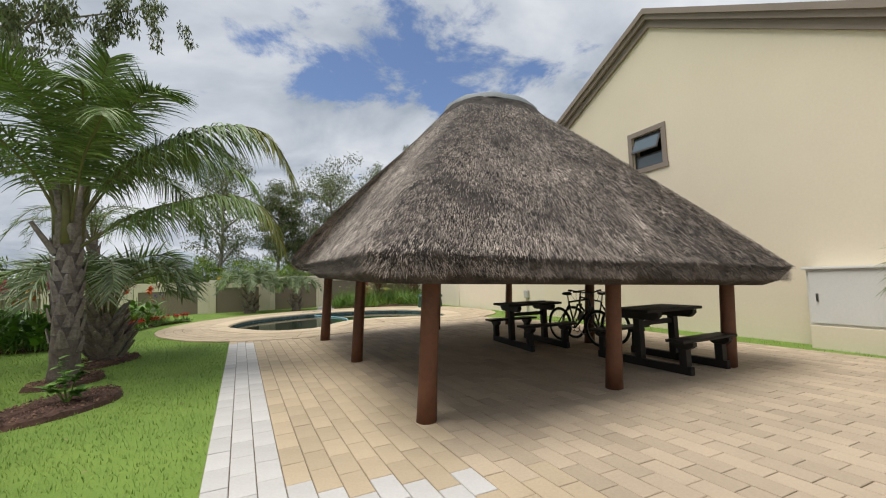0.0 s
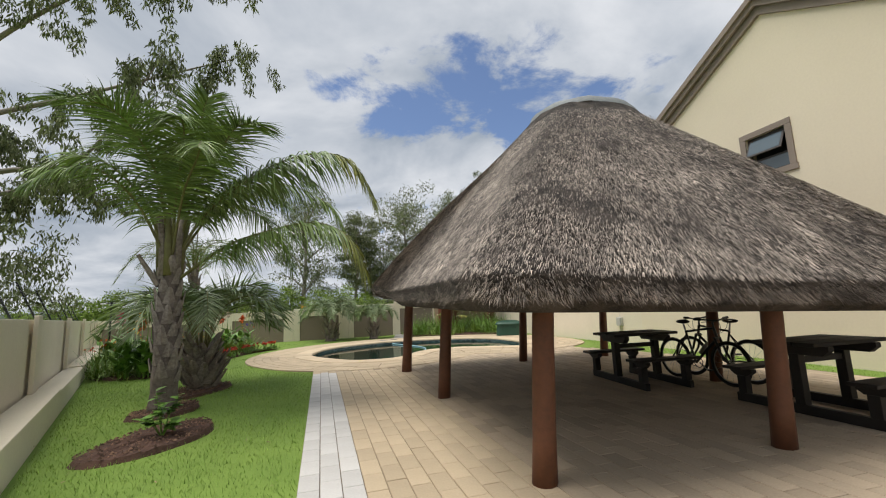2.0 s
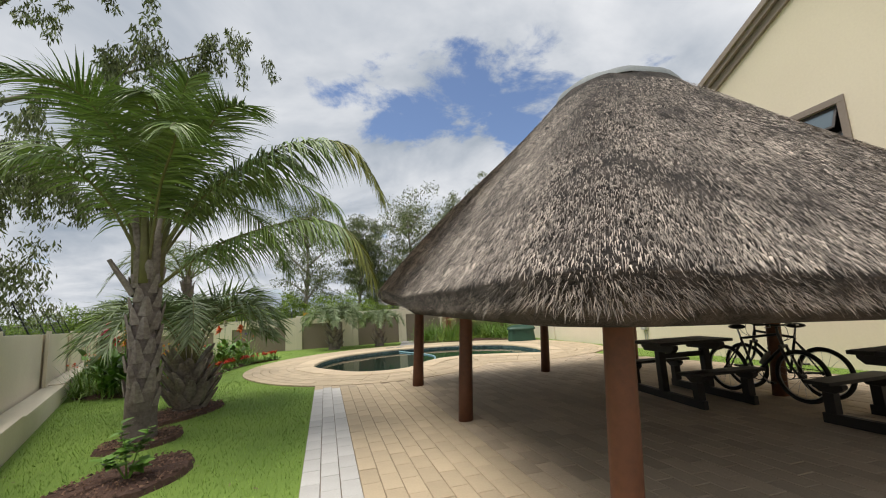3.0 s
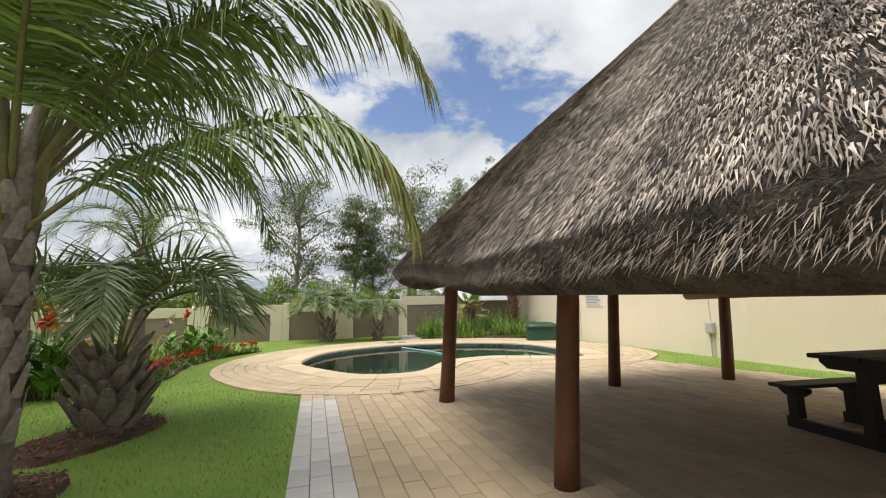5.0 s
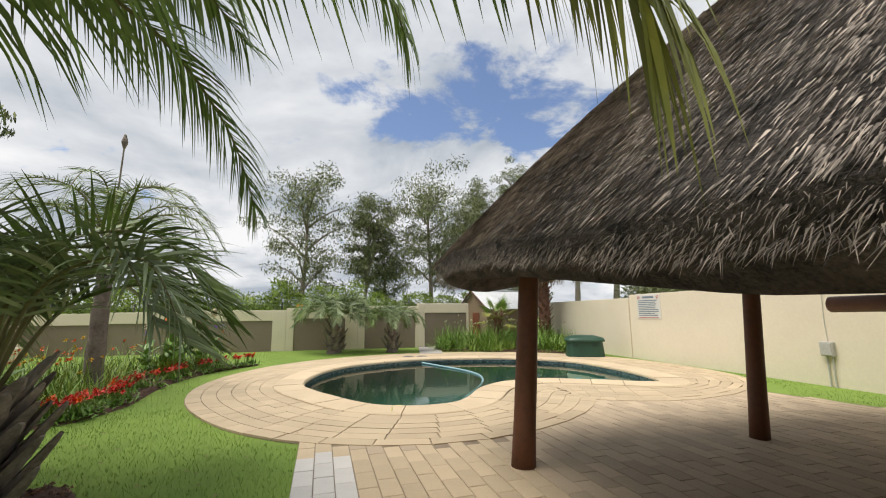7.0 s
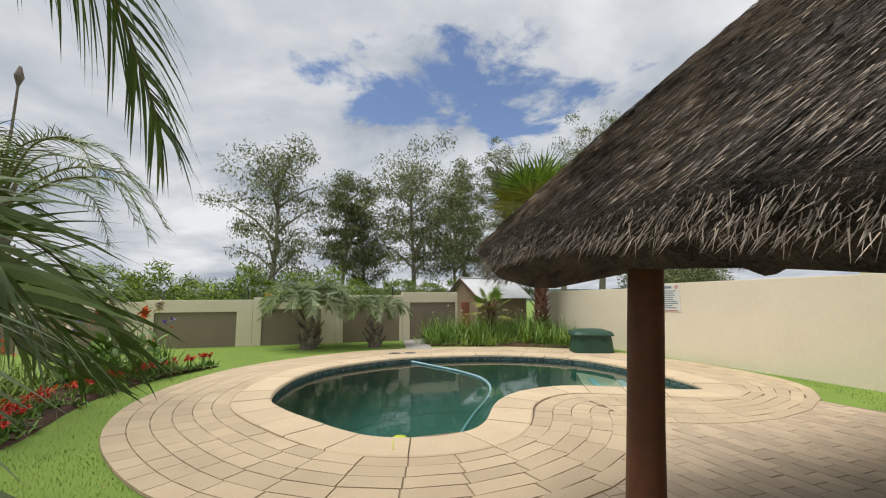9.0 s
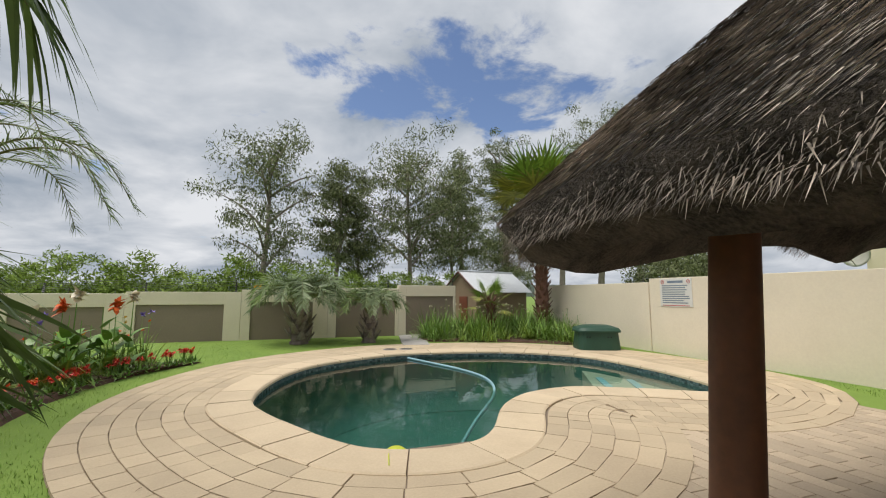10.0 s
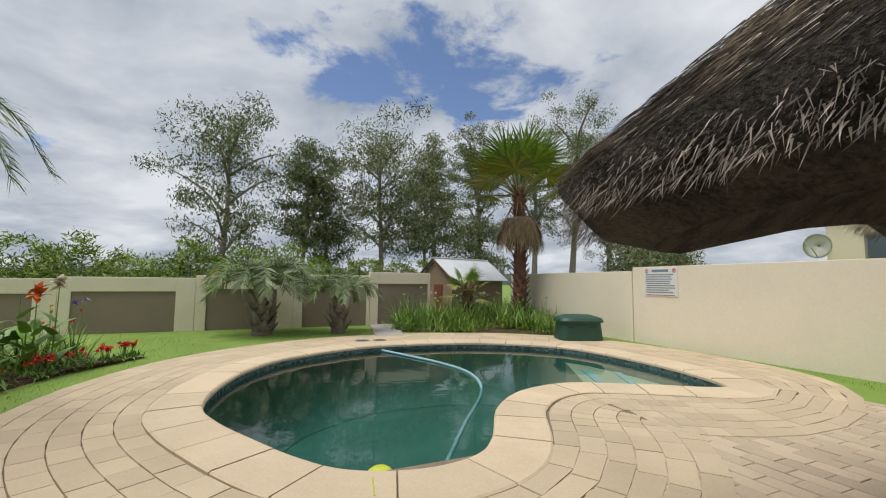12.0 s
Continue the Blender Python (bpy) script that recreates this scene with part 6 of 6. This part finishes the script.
def build_far_house():
    h = thing("neighbour_house", (22.5, 14.5, 0), "cream neighbouring house with white trim beyond the wall", "house", turn=-12)
    part("wall", box(bmesh.new(), 0, 9, 0, 7, -0.1, 5.3, 0.01), PLASTER, h)
    part("roof", box(bmesh.new(), -0.5, 9.5, -0.5, 7.5, 5.302, 5.55, 0.03), TRIM, h)
    for y in (1.2, 4.2):
        w = part("window", box(bmesh.new(), -0.05, -0.002, y, y + 1.3, 2.6, 3.8, 0.01), TRIM, h)
        part("pane", box(bmesh.new(), -0.07, -0.051, y + 0.12, y + 1.18, 2.72, 3.68), GLASS, w)
    w = part("window", box(bmesh.new(), 1.2, 2.6, -0.05, -0.002, 2.6, 3.8, 0.01), TRIM, h)
    part("pane", box(bmesh.new(), 1.32, 2.48, -0.07, -0.051, 2.72, 3.68), GLASS, w)
    part("downpipe", tube(bmesh.new(), [(-0.08, 0.25, 0), (-0.08, 0.25, 5.3)], 0.06, 8), WHITE, h)
    d = thing("satellite_dish", (22.9, 21.2, 3.3), "pale satellite dish on a bracket against the neighbouring house", "satellite dish")
    bm = bmesh.new()
    rings = []
    for r, x in ((0.05, 0.14), (0.25, 0.11), (0.42, 0.05), (0.55, -0.03)):
        rings.append([bm.verts.new((x, r * math.cos(a), r * math.sin(a))) for a in [2 * math.pi * k / 28 for k in range(28)]])
    for r0, r1 in zip(rings, rings[1:]):
        for k in range(28):
            bm.faces.new((r0[k], r0[(k + 1) % 28], r1[(k + 1) % 28], r1[k]))
    bm.faces.new(rings[0])
    bmesh.ops.solidify(bm, geom=bm.faces[:], thickness=0.02)
    part("dish", bm, WHITE, d, smooth=True)
    part("feed_arm", tube(bmesh.new(), [(-0.02, 0, -0.5), (-0.5, 0, -0.1)], 0.02, 6), STEEL, d)
    part("bracket", tube(bmesh.new(), [(0.14, 0, 0), (0.5, 0, -0.1), (1.1, 0, -0.1)], 0.03, 6), STEEL, d)


build_far_house()


def build_fence():
    """Slanted electric fence posts with strands along the long wall and the far wall."""
    runs = [((-3.0, 6.9), (-10.4, 23.6), 1.50, "long wall"), ((-10.0, FAR_Y + 0.16), (6.0, FAR_Y + 0.16), 1.55, "far wall")]
    for (ax, ay), (bx, by), z, where in runs:
        f = thing("electric_fence", (ax, ay, z), "slanting electric fence posts with thin wires on the " + where, "fence")
        d = Vector((bx - ax, by - ay, 0))
        L = d.length
        d.normalize()
        out = Vector((-d.y, d.x, 0))
        hz = 0.75 if where == "long wall" else 0.35
        n = int(L / 2.6)
        for k in range(n + 1):
            p = d * (L * k / n) + out * 0.12
            q = p + out * (0.35 if where == "long wall" else 0.05) + Vector((0, 0, hz))
            dz = 0.0 if where == "long wall" else float(np.interp(ax + p.x, (-8, -5, -1.8, 1, 3.7, 6), (-0.05, 0.0, 0.06, 0.12, 0.2, 0.32)))
            p.z, q.z = p.z - 0.05, q.z + dz
            po = part("post", tube(bmesh.new(), [tuple(p), tuple(q)], 0.016, 6), BLACK, f)
            for j in range(5):
                c = p.lerp(q, 0.25 + 0.17 * j)
                part("insulator", tube(bmesh.new(), [tuple(c - d * 0.03), tuple(c + d * 0.03)], 0.022, 6), BLACK, po)
        for j in range(5):
            p = out * 0.12 + (out * (0.35 if where == "long wall" else 0.05) + Vector((0, 0, hz))) * (0.25 + 0.17 * j)
            q = p + d * L
            if where != "long wall":
                q.z += 0.30
            part("wire", tube(bmesh.new(), [tuple(p), tuple(q)], 0.003, 4), STEEL, f)
    y = thing("warning_plate", (-1.3, FAR_Y + 0.12, 1.70), "small yellow warning plate on the fence wire", "sign")
    part("plate", box(bmesh.new(), -0.12, 0.12, -0.008, 0.008, 0.0, 0.16, 0.004), material("yellow_plate", (0.80, 0.42, 0.03), None, 0.5, 20, 2, 0), y)
    part("clip", box(bmesh.new(), -0.02, 0.02, -0.012, 0.012, -0.06, 0.001, 0.003), STEEL, y)
    lamp = thing("garden_lamp_post", (-8.2, 21.0, 0), "slim black post lamp by the long wall", "lamp post")
    part("pole", tube(bmesh.new(), [(0, 0, -0.05), (0, 0, 2.2)], 0.035, 8), BLACK, lamp)
    part("arm", tube(bmesh.new(), [(-0.28, 0, 2.16), (0.28, 0, 2.16)], 0.018, 6), BLACK, lamp)
    for s in (-1, 1):
        part("lamp_head", box(bmesh.new(), s * 0.27 - 0.09, s * 0.27 + 0.09, -0.05, 0.05, 2.12, 2.17, 0.015), WHITE, lamp)


build_fence()


def build_side_palm():
    """Fronds of a palm in a pot by the house."""
    rnd = random.Random(45)
    p = thing("feather_palm", (8.55, 2.35, 0), "feather palm with grey-green fronds by the house wall", "palm")
    trunk_mesh(1.1, 0.2, 0.15, rnd, BARK, p)
    boots(p, 0.1, 1.1, 0.2, 0.15, 22, BOOT, rnd, 0.28, 0.7, top=1.1)
    for k in range(14):
        a = k * 2.39996 + 0.4
        f = k / 14
        el, L = 1.25 - 1.0 * f, 1.9
        ca, sa = math.cos(a), math.sin(a)
        frond(p, Vector((ca * 0.05, sa * 0.05, 1.0)), [Vector((ca * L * 0.36 * math.cos(el), sa * L * 0.36 * math.cos(el), 1.2 + L * 0.4 * math.sin(el))),
              Vector((ca * L * 0.6 * math.cos(el * 0.6), sa * L * 0.6 * math.cos(el * 0.6), 1.1 + L * 0.5 * math.sin(el))),
              Vector((ca * L * 0.75 * math.cos(el * 0.4), sa * L * 0.75 * math.cos(el * 0.4), 1.1 + L * (0.5 * math.sin(el) - 0.25)))], 0.55, LEAF_GREY, 40, 0.011, 0.5, 0.25, rnd, 0.9, 0.02)


build_side_palm()


# ---- paving ----
def build_paving():
    rnd = random.Random(17)
    # joint bed: yard slab and apron ring
    bm = bmesh.new()
    ys = [-6 + 0.5 * k for k in range(40)] + [14.2]
    V, F = [], []
    for y in ys:
        V += [(strip_edge(y), y, -0.014), (east_edge(y), y, -0.014)]
    for k in range(len(ys) - 1):
        F.append((2 * k, 2 * k + 1, 2 * k + 3, 2 * k + 2))
    pav = tagged(raw("pavement", V, F, JOINT), "buff concrete paving laid in staggered courses round the pool", "paving", kind="structure")
    n = len(POOL)
    inner, outer = [p + m * 0.5 for p, m in zip(POOL, POOL_N)], offset(APRON)
    raw("apron_bed", [(p.x, p.y, -0.019) for p in inner] + [(p.x, p.y, -0.021) for p in outer], [(i, n + i, n + (i + 1) % n, (i + 1) % n) for i in range(n)], JOINT, pav)

    # one paver, shared by all the single ones
    def paver_mesh(name, mat, w, l):
        b = bmesh.new()
        tmp = [(-w, -l), (w, -l), (w, l), (-w, l)]
        lo = [b.verts.new((x, y, -0.04)) for x, y in tmp]
        mid = [b.verts.new((x, y, -0.004)) for x, y in tmp]
        hi = [b.verts.new((x * (1 - 0.004 / w), y * (1 - 0.004 / l), 0.0)) for x, y in tmp]
        for r0, r1 in ((lo, mid), (mid, hi)):
            for i in range(4):
                b.faces.new((r0[i - 1], r0[i], r1[i], r1[i - 1]))
        b.faces.new(hi)
        return from_bm(name, b, mat)

    W, L = 0.175, 0.35
    buff, pale = paver_mesh("paver", PAVER, W / 2 - 0.0035, L / 2 - 0.0035), paver_mesh("paver", PALE, W / 2 - 0.0035, L / 2 - 0.0035)
    V, F, VY, FY = [], [], [], []

    def add_run(pts, z, V, F):
        o = len(V)
        c = sum((Vector(p) for p in pts), Vector((0, 0))) / 4
        ins = [c + (Vector(p) - c) * 0.975 for p in pts]
        V.extend([(p[0], p[1], -0.03) for p in pts] + [(p[0], p[1], z - 0.004) for p in pts] + [(p.x, p.y, z) for p in ins])
        for a, b in ((0, 4), (4, 8)):
            for i in range(4):
                F.append((o + a + i, o + a + (i + 1) % 4, o + b + (i + 1) % 4, o + b + i))
        F.append((o + 8, o + 9, o + 10, o + 11))

    singles = 0
    cols = int(9.3 / W)
    for cx in range(cols):
        shift = (0.5 * (cx % 2) + rnd.uniform(-0.08, 0.08)) * L
        for cy in range(-17, 41):
            y = cy * L + shift
            x = strip_edge(y) + W * (cx + 0.5)
            if x > east_edge(y) - 0.08:
                continue
            g = pool_gap(x, y) if y > 11 else 9.0
            if g < (0.75 if 2.5 < x < 8.8 else APRON - 0.22):
                continue
            light = cx < 3 or (x < 2.4 and 4.25 - 0.28 * x > y > 2.6)
            z = rnd.uniform(-0.002, 0.002) - (0.007 if g < APRON + 0.25 else 0)
            near = x < 1.95 and 3.4 < y < 12.2
            if near:
                ob = new("paver", pale if light else buff)
                ob.matrix_world = pose(x, y, z, rnd.uniform(-0.25, 0.25), rnd.uniform(-0.3, 0.3), 1.83)
                ob.parent = pav
                singles += 1
            else:
                w, l = W / 2 - 0.0035, L / 2 - 0.0035
                k = 0.032 * l
                add_run([(x - w + k, y - l), (x + w + k, y - l), (x + w - k, y + l), (x - w - k, y + l)], z, *((V, F) if light else (VY, FY)))
    # rings of pavers that follow the pool
    rings = 6
    w = (APRON - 0.57) / rings
    V2, F2, k_single = [], [], 0
    for k in range(rings):
        a, b = offset(0.57 + w * k + 0.004), offset(0.57 + w * (k + 1) - 0.004)
        per = sum((a[i] - a[i - 1]).length for i in range(n))
        m = int(per / 0.36)
        for q in range(m):
            f0, f1 = (q + 0.5 * (k % 2)) / m * n, (q + 1 + 0.5 * (k % 2)) / m * n
            def at(line, f):
                i = int(f) % n
                return line[i].lerp(line[(i + 1) % n], f - int(f))
            g = 0.008
            p0, p1, p2, p3 = at(a, f0), at(a, f1), at(b, f1), at(b, f0)
            area = abs((p2 - p0).cross(p3 - p1)) / 2
            if area < 0.012:
                continue
            t0, t1 = (p1 - p0), (p2 - p3)
            p0, p1 = p0 + t0 * g, p1 - t0 * g
            p3, p2 = p3 + t1 * g, p2 - t1 * g
            c = (p0 + p1 + p2 + p3) / 4
            z = rnd.uniform(-0.002, 0.003)
            if c.y < 15.0 and c.x < 3.9 and k_single < 110:
                k_single += 1
                bm = bmesh.new()
                lo = [bm.verts.new((p.x, p.y, -0.03)) for p in (p0, p1, p2, p3)]
                hi = [bm.verts.new((c.x + (p.x - c.x) * 0.985, c.y + (p.y - c.y) * 0.985, z)) for p in (p0, p1, p2, p3)]
                bm.faces.new(hi)
                for i in range(4):
                    bm.faces.new((lo[i - 1], lo[i], hi[i], hi[i - 1]))
                bmesh.ops.recalc_face_normals(bm, faces=bm.faces[:])
                part("paver", bm, PAVER, pav)
            else:
                add_run([tuple(p0), tuple(p1), tuple(p2), tuple(p3)], z, V, F)
    tagged(raw("paver_courses", V, F, PAVER_FAR, pav), kind="stuff")
    tagged(raw("yard_courses", VY, FY, PAVER_YARD, pav), kind="stuff")
    # concrete path to the gate
    bm = bmesh.new()
    pts = [(3.15, 22.45), (3.95, 22.3), (4.35, 24.2), (4.55, 25.55), (3.7, 25.55), (3.45, 24.2)]
    vs = [bm.verts.new((x, y, -0.035)) for x, y in pts]
    up = [bm.verts.new((x, y, 0.004)) for x, y in pts]
    bm.faces.new(up)
    for i in range(6):
        bm.faces.new((vs[i - 1], vs[i], up[i], up[i - 1]))
    bmesh.ops.recalc_face_normals(bm, faces=bm.faces[:])
    structure("garden_path", bm, CEMENT, "short grey concrete path between lawn and bed", "path")


build_paving()
